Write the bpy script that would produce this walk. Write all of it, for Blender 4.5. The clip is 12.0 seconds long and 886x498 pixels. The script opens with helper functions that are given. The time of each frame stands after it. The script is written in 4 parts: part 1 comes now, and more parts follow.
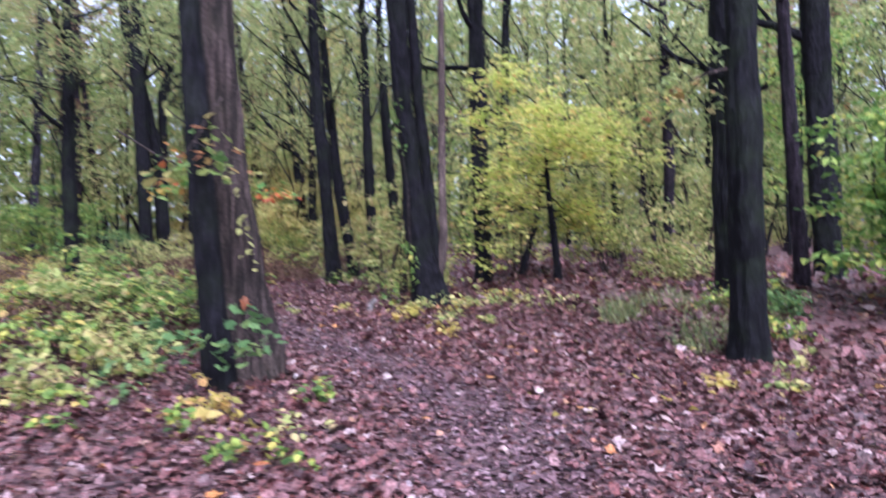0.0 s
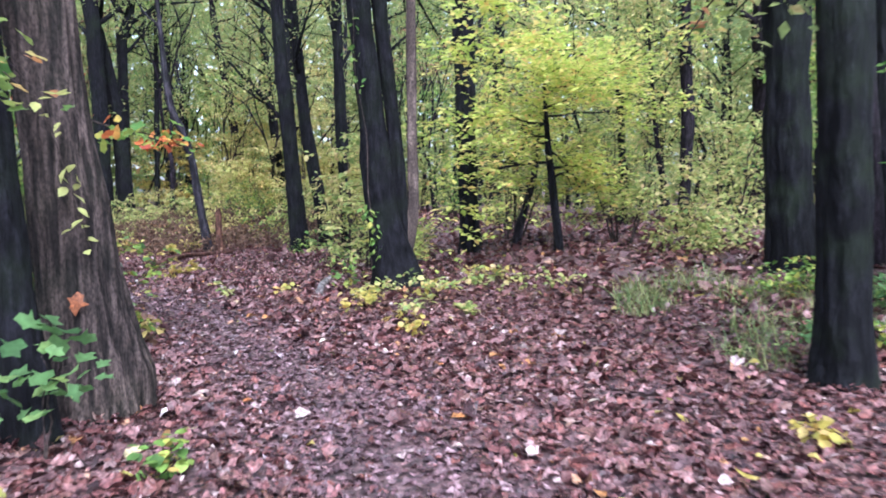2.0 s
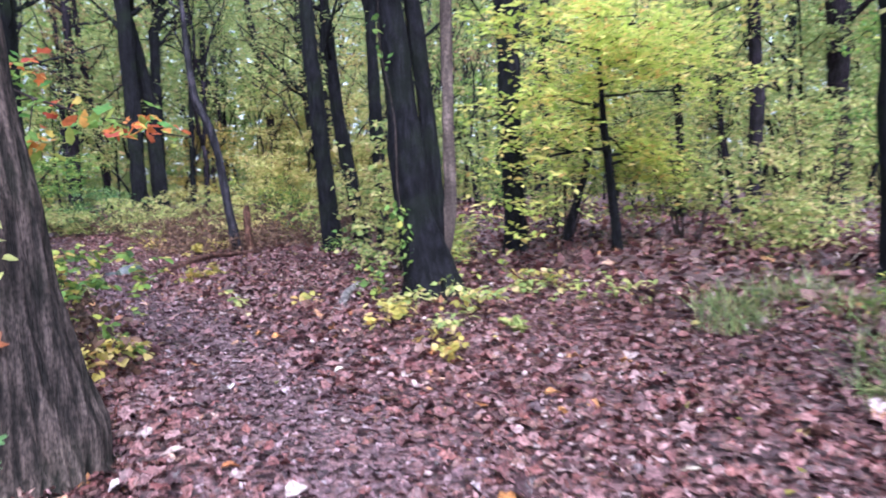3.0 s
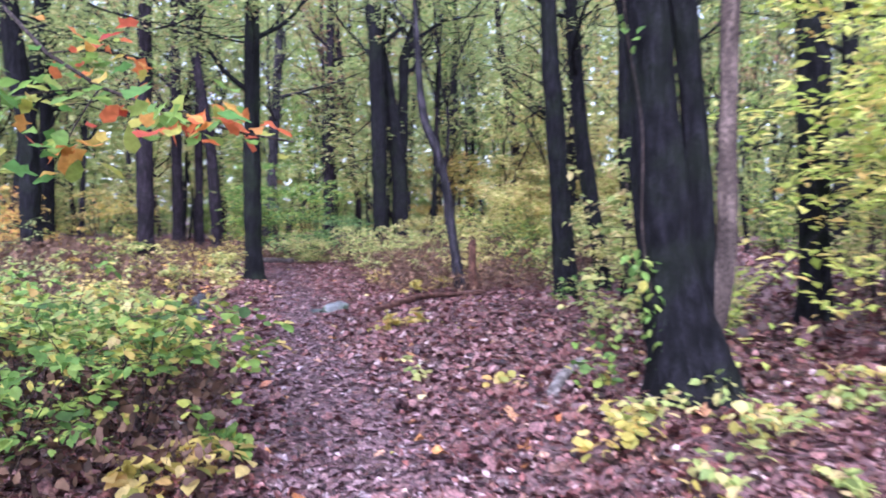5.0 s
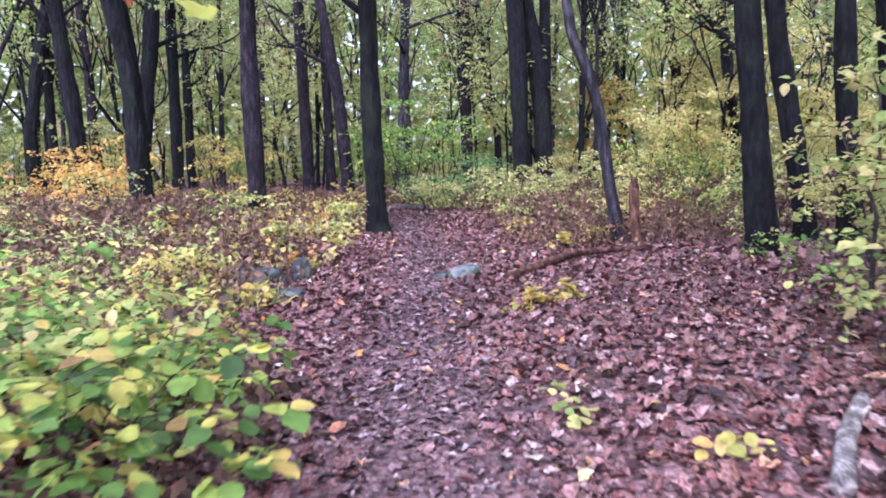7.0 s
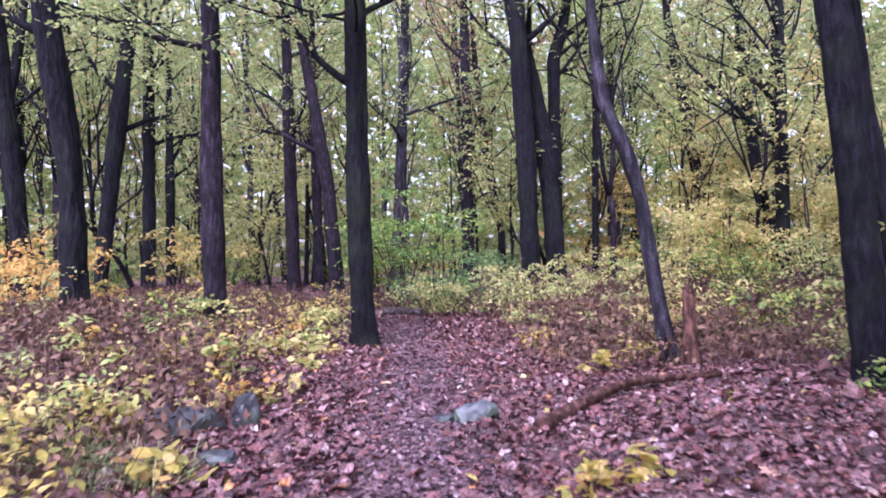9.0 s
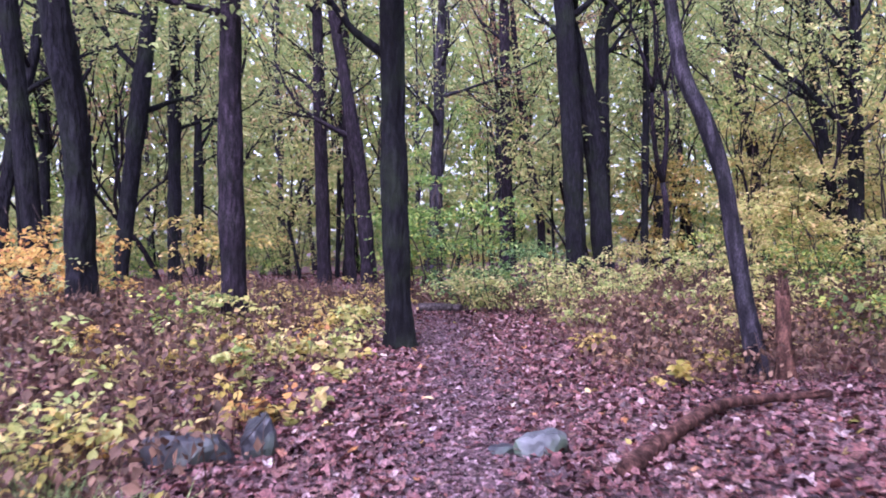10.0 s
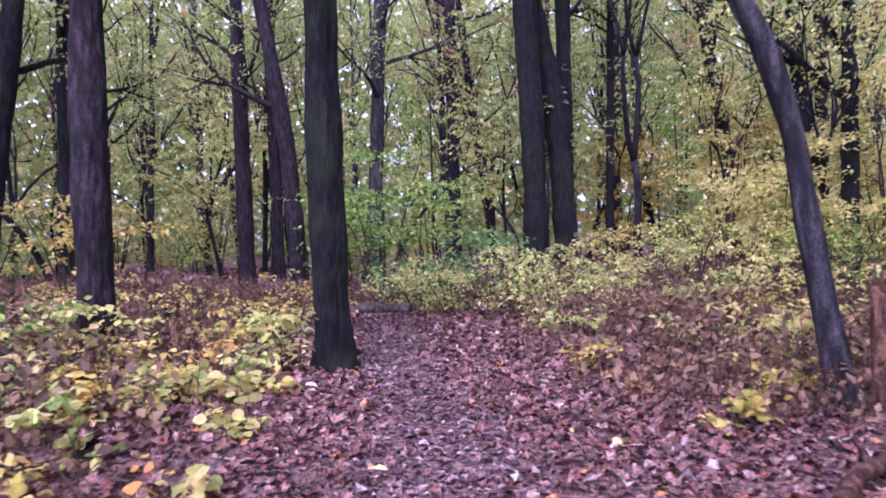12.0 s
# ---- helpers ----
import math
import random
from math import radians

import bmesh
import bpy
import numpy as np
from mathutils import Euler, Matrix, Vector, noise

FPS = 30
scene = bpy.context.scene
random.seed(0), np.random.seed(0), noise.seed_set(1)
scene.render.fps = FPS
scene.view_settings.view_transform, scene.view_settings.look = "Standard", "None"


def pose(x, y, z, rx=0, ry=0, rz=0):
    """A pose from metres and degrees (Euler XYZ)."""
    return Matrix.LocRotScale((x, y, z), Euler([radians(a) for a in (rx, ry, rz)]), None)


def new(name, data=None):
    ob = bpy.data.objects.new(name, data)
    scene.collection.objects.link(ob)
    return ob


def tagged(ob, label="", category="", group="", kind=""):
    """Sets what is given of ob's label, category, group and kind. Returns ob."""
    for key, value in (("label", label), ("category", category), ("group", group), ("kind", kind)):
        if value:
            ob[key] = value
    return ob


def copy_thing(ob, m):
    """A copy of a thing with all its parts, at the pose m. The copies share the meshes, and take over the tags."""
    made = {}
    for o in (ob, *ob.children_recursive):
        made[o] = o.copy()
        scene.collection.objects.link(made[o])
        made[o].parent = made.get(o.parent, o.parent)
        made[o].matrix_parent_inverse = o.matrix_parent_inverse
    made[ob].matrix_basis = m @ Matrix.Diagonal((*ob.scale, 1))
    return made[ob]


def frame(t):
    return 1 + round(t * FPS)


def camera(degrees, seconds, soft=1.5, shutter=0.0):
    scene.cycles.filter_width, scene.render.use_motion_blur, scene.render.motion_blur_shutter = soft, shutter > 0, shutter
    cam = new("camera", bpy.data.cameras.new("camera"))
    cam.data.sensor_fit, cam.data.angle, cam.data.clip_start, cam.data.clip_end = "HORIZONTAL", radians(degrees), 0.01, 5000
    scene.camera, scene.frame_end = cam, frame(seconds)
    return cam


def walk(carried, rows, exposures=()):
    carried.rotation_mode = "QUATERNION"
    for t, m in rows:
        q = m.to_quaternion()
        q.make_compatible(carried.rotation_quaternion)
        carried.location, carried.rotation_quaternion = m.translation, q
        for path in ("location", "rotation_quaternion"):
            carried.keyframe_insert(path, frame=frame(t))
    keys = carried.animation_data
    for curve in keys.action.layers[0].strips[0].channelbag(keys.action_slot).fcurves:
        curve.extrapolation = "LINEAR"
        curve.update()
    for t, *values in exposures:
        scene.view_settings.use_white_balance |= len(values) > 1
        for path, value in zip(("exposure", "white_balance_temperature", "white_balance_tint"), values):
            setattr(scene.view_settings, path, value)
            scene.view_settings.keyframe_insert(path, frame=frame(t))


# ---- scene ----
cam = camera(61.0, 12.0, soft=1.8, shutter=0.6)
METRES, EYE, TILT, LEAN, TURN = 15.8, 1.5, 0.0, 0.0, -35.6
ROWS = [
    (0.0, 0.0, 0.0, 0.0, -0.02, -1.37, 0.74),
    (0.5, 0.0103, 0.0417, -0.0004, -3.18, -5.07, 0.99),
    (1.0, 0.0155, 0.0824, -0.0015, -3.57, -5.56, -0.46),
    (1.5, 0.0202, 0.1237, -0.0006, -2.8, -4.65, 0.16),
    (2.0, 0.0223, 0.1655, -0.0002, -0.18, -4.38, 0.59),
    (2.5, 0.0226, 0.2079, 0.0003, 0.44, -4.74, 0.71),
    (4.5, 0.0185, 0.3737, 0.0021, 18.19, -3.0, 1.75),
    (5.0, 0.0095, 0.4115, 0.0031, 22.14, -2.29, -0.16),
    (5.5, -0.0021, 0.4495, 0.0028, 28.7, -3.73, 0.94),
    (6.0, -0.0211, 0.4859, 0.0019, 31.72, -5.38, 0.16),
    (6.5, -0.0388, 0.521, 0.0031, 31.71, -6.71, 1.25),
    (7.0, -0.0586, 0.5558, 0.0056, 32.96, -6.91, 1.86),
    (9.0, -0.1528, 0.6949, 0.0056, 32.83, 0.44, 1.56),
    (9.5, -0.1794, 0.726, 0.0061, 35.61, 0.73, 1.17),
    (10.0, -0.2087, 0.7584, 0.0074, 35.24, -0.25, 1.18),
    (10.5, -0.237, 0.7921, 0.0066, 34.11, -0.25, 1.22),
    (11.0, -0.2643, 0.8261, 0.0037, 32.32, 0.04, -0.07),
    (11.5, -0.289, 0.8595, 0.0023, 31.08, -0.1, 1.35),
    (12.0, -0.3134, 0.894, 0.0027, 30.5, -0.99, 1.85),
]
walk(cam, [(t, pose(0, 0, EYE, TILT, LEAN, TURN) @ pose(METRES * x, METRES * y, METRES * z, 90 + pitch, roll, yaw)) for t, x, y, z, yaw, pitch, roll in ROWS],
     exposures=((0.0, 1.66, 5300, 26), (1.0, 1.86, 5300, 12), (2.5, 2.02, 5260, 13), (4.5, 2.14, 5220, 26), (6.5, 2.2, 5240, 25), (9.0, 2.14, 5290, 42), (12.0, 1.97, 5300, 47)))

# world, sun and sky: an overcast autumn noon
SUN_HIGH, SUN_TURN = 48.0, 200.0
world = bpy.data.worlds.new("overcast_sky")
scene.world = world
world.use_nodes = True
wn, wl = world.node_tree.nodes, world.node_tree.links
sky = wn.new("ShaderNodeTexSky")
sky.sky_type = "NISHITA"
sky.sun_disc = False
sky.sun_elevation, sky.sun_rotation = radians(SUN_HIGH), radians(SUN_TURN)
sky.dust_density, sky.air_density = 3.0, 1.0
pale = wn.new("ShaderNodeHueSaturation")
pale.inputs["Saturation"].default_value = 0.38
wl.new(sky.outputs[0], pale.inputs["Color"])
wl.new(pale.outputs[0], wn["Background"].inputs["Color"])
wn["Background"].inputs["Strength"].default_value = 0.15
sun = new("sun", bpy.data.lights.new("sun", "SUN"))
sun.data.energy, sun.data.angle, sun.data.color = 1.4, radians(25), (1.0, 0.96, 0.9)
sun.matrix_world = pose(0, 0, 30, 90 - SUN_HIGH, 0, 180 - SUN_TURN)


# ---- materials ----
def material(name):
    m = bpy.data.materials.new(name)
    m.use_nodes = True
    nt = m.node_tree
    return m, nt.nodes, nt.links, nt.nodes["Principled BSDF"]


def ramp(nodes, stops):
    r = nodes.new("ShaderNodeValToRGB")
    while len(r.color_ramp.elements) < len(stops):
        r.color_ramp.elements.new(0.5)
    for e, (at, c) in zip(r.color_ramp.elements, stops):
        e.position, e.color = at, (*c, 1)
    return r


def mix(nodes, links, fac, a, b, blend="MIX"):
    n = nodes.new("ShaderNodeMix")
    n.data_type, n.blend_type = "RGBA", blend
    for sock, v in ((n.inputs[0], fac), (n.inputs[6], a), (n.inputs[7], b)):
        if isinstance(v, (int, float)):
            sock.default_value = v
        elif isinstance(v, tuple):
            sock.default_value = (*v, 1)
        else:
            links.new(v, sock)
    return n.outputs[2]


def noise_tex(nodes, links, scale, detail=4.0, stretch=None, coord="Object"):
    c = nodes.new("ShaderNodeTexCoord")
    n = nodes.new("ShaderNodeTexNoise")
    n.inputs["Scale"].default_value, n.inputs["Detail"].default_value = scale, detail
    if stretch:
        mp = nodes.new("ShaderNodeMapping")
        mp.inputs["Scale"].default_value = stretch
        links.new(c.outputs[coord], mp.inputs["Vector"])
        links.new(mp.outputs[0], n.inputs["Vector"])
    else:
        links.new(c.outputs[coord], n.inputs["Vector"])
    return n.outputs[0]


def bump(nodes, links, bsdf, height, strength, distance):
    b = nodes.new("ShaderNodeBump")
    b.inputs["Strength"].default_value, b.inputs["Distance"].default_value = strength, distance
    links.new(height, b.inputs["Height"])
    links.new(b.outputs[0], bsdf.inputs["Normal"])


def bark(name, dark, light, moss=0.0, furrow=18.0, drawn=0.28):
    """Furrowed bark: ridges drawn out along the trunk, stains and algae at a second scale."""
    m, n, l, p = material(name)
    ridges = noise_tex(n, l, furrow, 7.0, (1.0, 1.0, drawn))
    patches = noise_tex(n, l, 1.3, 3.0)
    r = ramp(n, [(0.40, dark), (0.50, tuple(0.45 * c for c in light)), (0.64, light)])
    l.new(ridges, r.inputs[0])
    stain = ramp(n, [(0.35, (0.7, 0.7, 0.72)), (0.7, (1.2, 1.17, 1.15))])
    l.new(patches, stain.inputs[0])
    colour = mix(n, l, 1.0, r.outputs[0], stain.outputs[0], "MULTIPLY")
    scaly = ramp(n, [(0.38, (0.5, 0.5, 0.52)), (0.62, (1.4, 1.38, 1.35))])
    l.new(noise_tex(n, l, 70.0, 3.0, (1.0, 1.0, 0.45)), scaly.inputs[0])
    colour = mix(n, l, 1.0, colour, scaly.outputs[0], "MULTIPLY")
    if moss:
        algae = ramp(n, [(0.48, (0, 0, 0)), (0.72, (moss, moss, moss))])
        l.new(noise_tex(n, l, 2.2, 5.0), algae.inputs[0])
        colour = mix(n, l, algae.outputs[0], colour, (0.022, 0.034, 0.014))
    l.new(colour, p.inputs["Base Color"])
    p.inputs["Roughness"].default_value = 0.9
    p.inputs["Specular IOR Level"].default_value = 0.15
    bump(n, l, p, ridges, 1.0, 0.05)
    return m


def leaf(name, stops, through_light=0.55, rough=0.5, single=False, relief=False):
    """Thin leaf: its colour differs from leaf to leaf, and some light comes through it."""
    m, n, l, p = material(name)
    r = ramp(n, stops)
    l.new(n.new("ShaderNodeObjectInfo").outputs["Random"] if single else n.new("ShaderNodeNewGeometry").outputs["Random Per Island"], r.inputs[0])
    blotch = ramp(n, [(0.32, (0.35, 0.33, 0.34)), (0.5, (0.9, 0.88, 0.88)), (0.66, (1.45, 1.4, 1.42))] if relief else [(0.3, (0.75, 0.72, 0.68)), (0.7, (1.15, 1.15, 1.1))])
    wear = noise_tex(n, l, 42.0 if relief else 25.0, 4.0)
    l.new(wear, blotch.inputs[0])
    if relief:
        bump(n, l, p, wear, 0.8, 0.02)
    colour = mix(n, l, 1.0, r.outputs[0], blotch.outputs[0], "MULTIPLY")
    l.new(colour, p.inputs["Base Color"])
    p.inputs["Roughness"].default_value = rough
    p.inputs["Specular IOR Level"].default_value = 0.4 if relief else 0.2
    t = n.new("ShaderNodeBsdfTranslucent")
    l.new(colour, t.inputs["Color"])
    s = n.new("ShaderNodeMixShader")
    s.inputs[0].default_value = through_light
    l.new(p.outputs[0], s.inputs[1])
    l.new(t.outputs[0], s.inputs[2])
    l.new(s.outputs[0], n["Material Output"].inputs["Surface"])
    return m


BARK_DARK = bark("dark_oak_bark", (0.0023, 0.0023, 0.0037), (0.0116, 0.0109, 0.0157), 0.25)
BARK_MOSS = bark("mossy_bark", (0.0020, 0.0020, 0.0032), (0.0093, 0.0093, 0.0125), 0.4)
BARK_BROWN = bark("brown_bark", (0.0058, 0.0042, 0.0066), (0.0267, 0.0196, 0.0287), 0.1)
BARK_PALE = bark("pale_grey_bark", (0.0140, 0.0110, 0.0108), (0.0829, 0.0622, 0.0570), 0.12, 20.0, 0.1)
BARK_TAN = bark("smooth_tan_bark", (0.060, 0.045, 0.041), (0.145, 0.110, 0.098), 0.0, 9.0)
BARK_GREY = bark("smooth_grey_bark", (0.010, 0.009, 0.0125), (0.046, 0.041, 0.053), 0.15, 11.0)
DEADWOOD = bark("rotten_wood", (0.0338, 0.0145, 0.0108), (0.1350, 0.0648, 0.0510), 0.0, 12.0, 0.9)
STUMPWOOD = bark("split_red_wood", (0.045, 0.022, 0.018), (0.17, 0.085, 0.062), 0.0, 14.0)
STICKWOOD = bark("pale_stick_wood", (0.10, 0.085, 0.085), (0.30, 0.27, 0.265), 0.1, 12.0, 0.9)
GREYWOOD = bark("weathered_wood", (0.0315, 0.0251, 0.0270), (0.1080, 0.0877, 0.0900), 0.2, 12.0, 0.9)
TWIG = bark("twig_bark", (0.03, 0.022, 0.02), (0.08, 0.06, 0.055), 0.0, 20.0)

LEAF_CANOPY = leaf("canopy_leaf", [(0.0, (0.1875, 0.2500, 0.1013)), (0.4, (0.2875, 0.3625, 0.1350)), (0.8, (0.4125, 0.4500, 0.1823)), (0.95, (0.5375, 0.4750, 0.2160)), (1.0, (0.5250, 0.3125, 0.1620))])
LEAF_YELLOWGREEN = leaf("yellow_green_leaf", [(0.0, (0.219, 0.310, 0.103)), (0.4, (0.419, 0.492, 0.165)), (0.75, (0.602, 0.565, 0.227)), (1.0, (0.656, 0.492, 0.279))])
LEAF_YELLOW = leaf("yellow_leaf", [(0.0, (0.295, 0.312, 0.090)), (0.4, (0.558, 0.459, 0.115)), (0.75, (0.656, 0.525, 0.213)), (1.0, (0.590, 0.344, 0.123))])
LEAF_GREEN = leaf("green_leaf", [(0.0, (0.085, 0.175, 0.045)), (0.5, (0.20, 0.345, 0.085)), (0.85, (0.39, 0.51, 0.13)), (1.0, (0.74, 0.63, 0.17))])
LEAF_BLUEGREEN = leaf("deep_green_leaf", [(0.0, (0.0780, 0.1610, 0.0665)), (0.6, (0.1690, 0.2990, 0.1140)), (1.0, (0.3640, 0.4830, 0.1615))])
LEAF_BRAMBLE = leaf("bramble_leaf", [(0.0, (0.05, 0.10, 0.032)), (0.35, (0.15, 0.26, 0.058)), (0.65, (0.30, 0.40, 0.085)), (0.82, (0.52, 0.50, 0.12)), (0.93, (0.56, 0.42, 0.13)), (1.0, (0.20, 0.09, 0.05))], 0.4)
LEAF_ORANGE = leaf("orange_leaf", [(0.0, (0.493, 0.425, 0.128)), (0.5, (0.629, 0.425, 0.119)), (0.85, (0.612, 0.323, 0.102)), (1.0, (0.374, 0.162, 0.076))])
LEAF_RUSSET = leaf("russet_leaf", [(0.0, (0.18, 0.11, 0.08)), (0.5, (0.38, 0.21, 0.13)), (0.8, (0.48, 0.32, 0.16)), (1.0, (0.26, 0.30, 0.11))])
LEAF_TURNING = leaf("turning_oak_leaf", [(0.0, (0.12, 0.26, 0.07)), (0.35, (0.24, 0.38, 0.09)), (0.55, (0.50, 0.50, 0.12)), (0.7, (0.68, 0.38, 0.10)), (0.85, (0.66, 0.20, 0.07)), (1.0, (0.45, 0.08, 0.06))], single=True)
LEAF_PALE = leaf("pale_yellow_leaf", [(0.0, (0.323, 0.363, 0.114)), (0.4, (0.520, 0.518, 0.176)), (0.75, (0.681, 0.605, 0.264)), (1.0, (0.717, 0.518, 0.246))], 0.6)
LEAF_GLADE = leaf("glade_leaf", [(0.0, (0.36, 0.48, 0.11)), (0.35, (0.56, 0.66, 0.16)), (0.7, (0.78, 0.76, 0.24)), (0.92, (0.86, 0.72, 0.28)), (1.0, (0.80, 0.50, 0.20))], 0.6)
FALLEN_ONE = leaf("single_fallen_leaf", [(0.0, (0.06, 0.025, 0.026)), (0.2, (0.13, 0.05, 0.05)), (0.4, (0.21, 0.09, 0.09)), (0.55, (0.28, 0.16, 0.15)), (0.62, (0.34, 0.12, 0.045)), (0.76, (0.42, 0.19, 0.06)), (0.8, (0.34, 0.22, 0.19)), (0.9, (0.48, 0.38, 0.36)), (0.96, (0.58, 0.52, 0.50)), (1.0, (0.58, 0.46, 0.12))], 0.05, 0.28, True, True)
# the palest mauve stops put sky reflections on wet leaves into the colour
LITTER = leaf("fallen_leaf", [(0.0, (0.025, 0.013, 0.015)), (0.08, (0.084, 0.038, 0.039)), (0.16, (0.160, 0.059, 0.055)), (0.24, (0.038, 0.019, 0.022)), (0.34, (0.193, 0.101, 0.102)), (0.44, (0.118, 0.042, 0.040)), (0.54, (0.168, 0.091, 0.076)),
                              (0.62, (0.050, 0.029, 0.034)), (0.72, (0.218, 0.109, 0.109)), (0.80, (0.151, 0.054, 0.045)), (0.87, (0.244, 0.126, 0.124)), (0.93, (0.260, 0.160, 0.160)), (0.985, (0.353, 0.269, 0.260)), (1.0, (0.370, 0.168, 0.059))], 0.05, 0.27, relief=True)
# trodden leaf tones; the palest bluish stops are painted wet sheen
LITTER_WORN = leaf("trodden_leaf", [(0.0, (0.052, 0.033, 0.038)), (0.3, (0.129, 0.073, 0.082)), (0.5, (0.086, 0.052, 0.058)), (0.75, (0.215, 0.129, 0.142)), (0.93, (0.275, 0.185, 0.198)), (1.0, (0.301, 0.241, 0.258))], 0.05, 0.26, relief=True)
BRACKEN = leaf("withered_stalk", [(0.0, (0.034, 0.022, 0.017)), (0.5, (0.098, 0.057, 0.041)), (1.0, (0.195, 0.115, 0.078))], 0.1, 0.7)
GRASS = leaf("grass_blade", [(0.0, (0.10, 0.15, 0.06)), (0.6, (0.20, 0.27, 0.10)), (1.0, (0.44, 0.40, 0.18))], 0.3, 0.5)


def earth():
    m, n, l, p = material("leafy_forest_soil")
    fine = noise_tex(n, l, 22.0, 6.0)
    broad = noise_tex(n, l, 0.7, 3.0)
    r = ramp(n, [(0.3, (0.03, 0.019, 0.021)), (0.46, (0.10, 0.052, 0.055)), (0.58, (0.19, 0.10, 0.105)), (0.72, (0.29, 0.185, 0.19))])
    l.new(fine, r.inputs[0])
    b = ramp(n, [(0.35, (0.6, 0.62, 0.6)), (0.65, (1.1, 1.05, 1.05))])
    l.new(broad, b.inputs[0])
    l.new(mix(n, l, 1.0, r.outputs[0], b.outputs[0], "MULTIPLY"), p.inputs["Base Color"])
    p.inputs["Roughness"].default_value = 0.8
    bump(n, l, p, fine, 0.8, 0.05)
    return m


def stone(name, dark, light, moss):
    m, n, l, p = material(name)
    grain = noise_tex(n, l, 9.0, 8.0)
    r = ramp(n, [(0.35, dark), (0.7, light)])
    l.new(grain, r.inputs[0])
    a = ramp(n, [(0.5, (0, 0, 0)), (0.65, (moss, moss, moss))])
    l.new(noise_tex(n, l, 3.5, 4.0), a.inputs[0])
    l.new(mix(n, l, a.outputs[0], r.outputs[0], (0.08, 0.13, 0.07)), p.inputs["Base Color"])
    p.inputs["Roughness"].default_value = 0.55
    bump(n, l, p, grain, 0.6, 0.02)
    return m


LEAF_RUSTY = leaf("rusty_oak_leaf", [(0.0, (0.10, 0.20, 0.06)), (0.45, (0.26, 0.34, 0.10)), (0.7, (0.42, 0.36, 0.13)), (0.85, (0.40, 0.19, 0.08)), (1.0, (0.22, 0.10, 0.07))], single=True)
LEAF_STUCK = leaf("stuck_leaf", [(0.0, (0.22, 0.075, 0.03)), (1.0, (0.24, 0.085, 0.035))], 0.2, 0.5, relief=True)
SOIL = earth()
SLATE = stone("dark_slate", (0.0114, 0.0117, 0.0152), (0.0423, 0.0423, 0.0524), 0.25)
GREYSTONE = stone("grey_stone", (0.0440, 0.0487, 0.0510), (0.1320, 0.1392, 0.1479), 0.7)


# ---- shaping ----
LEAFAGE = {"canopy_leaf": "loose green and yellow autumn leaves", "yellow_green_leaf": "pale yellow-green autumn leaves", "yellow_leaf": "bright yellow autumn leaves", "green_leaf": "fresh green leaves",
           "deep_green_leaf": "deep green leaves", "bramble_leaf": "green leaves turning yellow", "orange_leaf": "orange and yellow leaves", "russet_leaf": "withering russet leaves", "pale_yellow_leaf": "layers of pale yellow leaves",
           "glade_leaf": "layers of pale yellow-green leaves", "grass_blade": "pale green arching blades"}


def part(name, verts, faces, mat, parent=None, label="", smooth=False):
    """One mesh object from vertices and an array of faces of one size, or a list of such arrays."""
    me = bpy.data.meshes.new(name)
    verts = np.asarray(verts, dtype=np.float32)
    blocks = [np.asarray(f, dtype=np.int32) for f in (faces if isinstance(faces, list) else [faces]) if len(f)]
    sizes = np.concatenate([np.full(len(b), b.shape[1], dtype=np.int32) for b in blocks])
    loops = np.concatenate([b.ravel() for b in blocks])
    me.vertices.add(len(verts))
    me.vertices.foreach_set("co", verts.ravel())
    me.loops.add(len(loops))
    me.loops.foreach_set("vertex_index", loops)
    me.polygons.add(len(sizes))
    me.polygons.foreach_set("loop_start", np.concatenate([[0], np.cumsum(sizes)[:-1]]).astype(np.int32))
    me.update(calc_edges=True)
    if smooth:
        me.polygons.foreach_set("use_smooth", np.ones(len(sizes), dtype=bool))
    me.materials.append(mat)
    ob = new(name, me)
    if parent:
        ob.parent = parent
    label = label or (LEAFAGE.get(mat.name, "") if name in ("crown", "foliage") else "")
    if label:
        tagged(ob, label)
    return ob


# heights of the ground: a shallow hollow along the trodden path, with low banks beside it
HOLLOW = [(0, 0), (2.2, 2.5), (3.7, 4.6), (4.3, 7), (4.5, 10.3), (4.3, 13.3), (4.5, 17), (4.6, 20.5)]
BANKS = [(4.3, 24, 0.1), (4.2, 28, 0.25), (2.85, 7.3, 0.04), (7.35, 4.63, 0.02), (6.8, 7.1, 0.02), (6.65, 9.7, 0.36), (7.8, 14.75, 0.15), (9.27, 17.9, 0.08), (9.2, 6.1, 0.55), (6.4, 12, 0.25), (6.8, 18.9, 0.02),
         (7.45, 19.4, 0.17), (6.3, 20.5, 0.0), (6.8, 24.3, 0.3), (2.9, 20.3, 0.3), (1.6, 21.5, 0.52), (-0.6, 22, 0.65), (3.7, 22.5, 0.12), (2.9, 16.5, 0.15), (2.5, 11, 0.3)]


def hill(x, y):
    x, y = np.asarray(x, dtype=float), np.asarray(y, dtype=float)
    s, w = np.full(x.shape, 0.01), np.full(x.shape, 0.02)
    for a, b, c in [(a, b, 0.01) for a, b in HOLLOW] + BANKS:
        k = np.exp(-((x - a) ** 2 + (y - b) ** 2) / 2.6)
        s, w = s + k * c, w + k
    return s / w


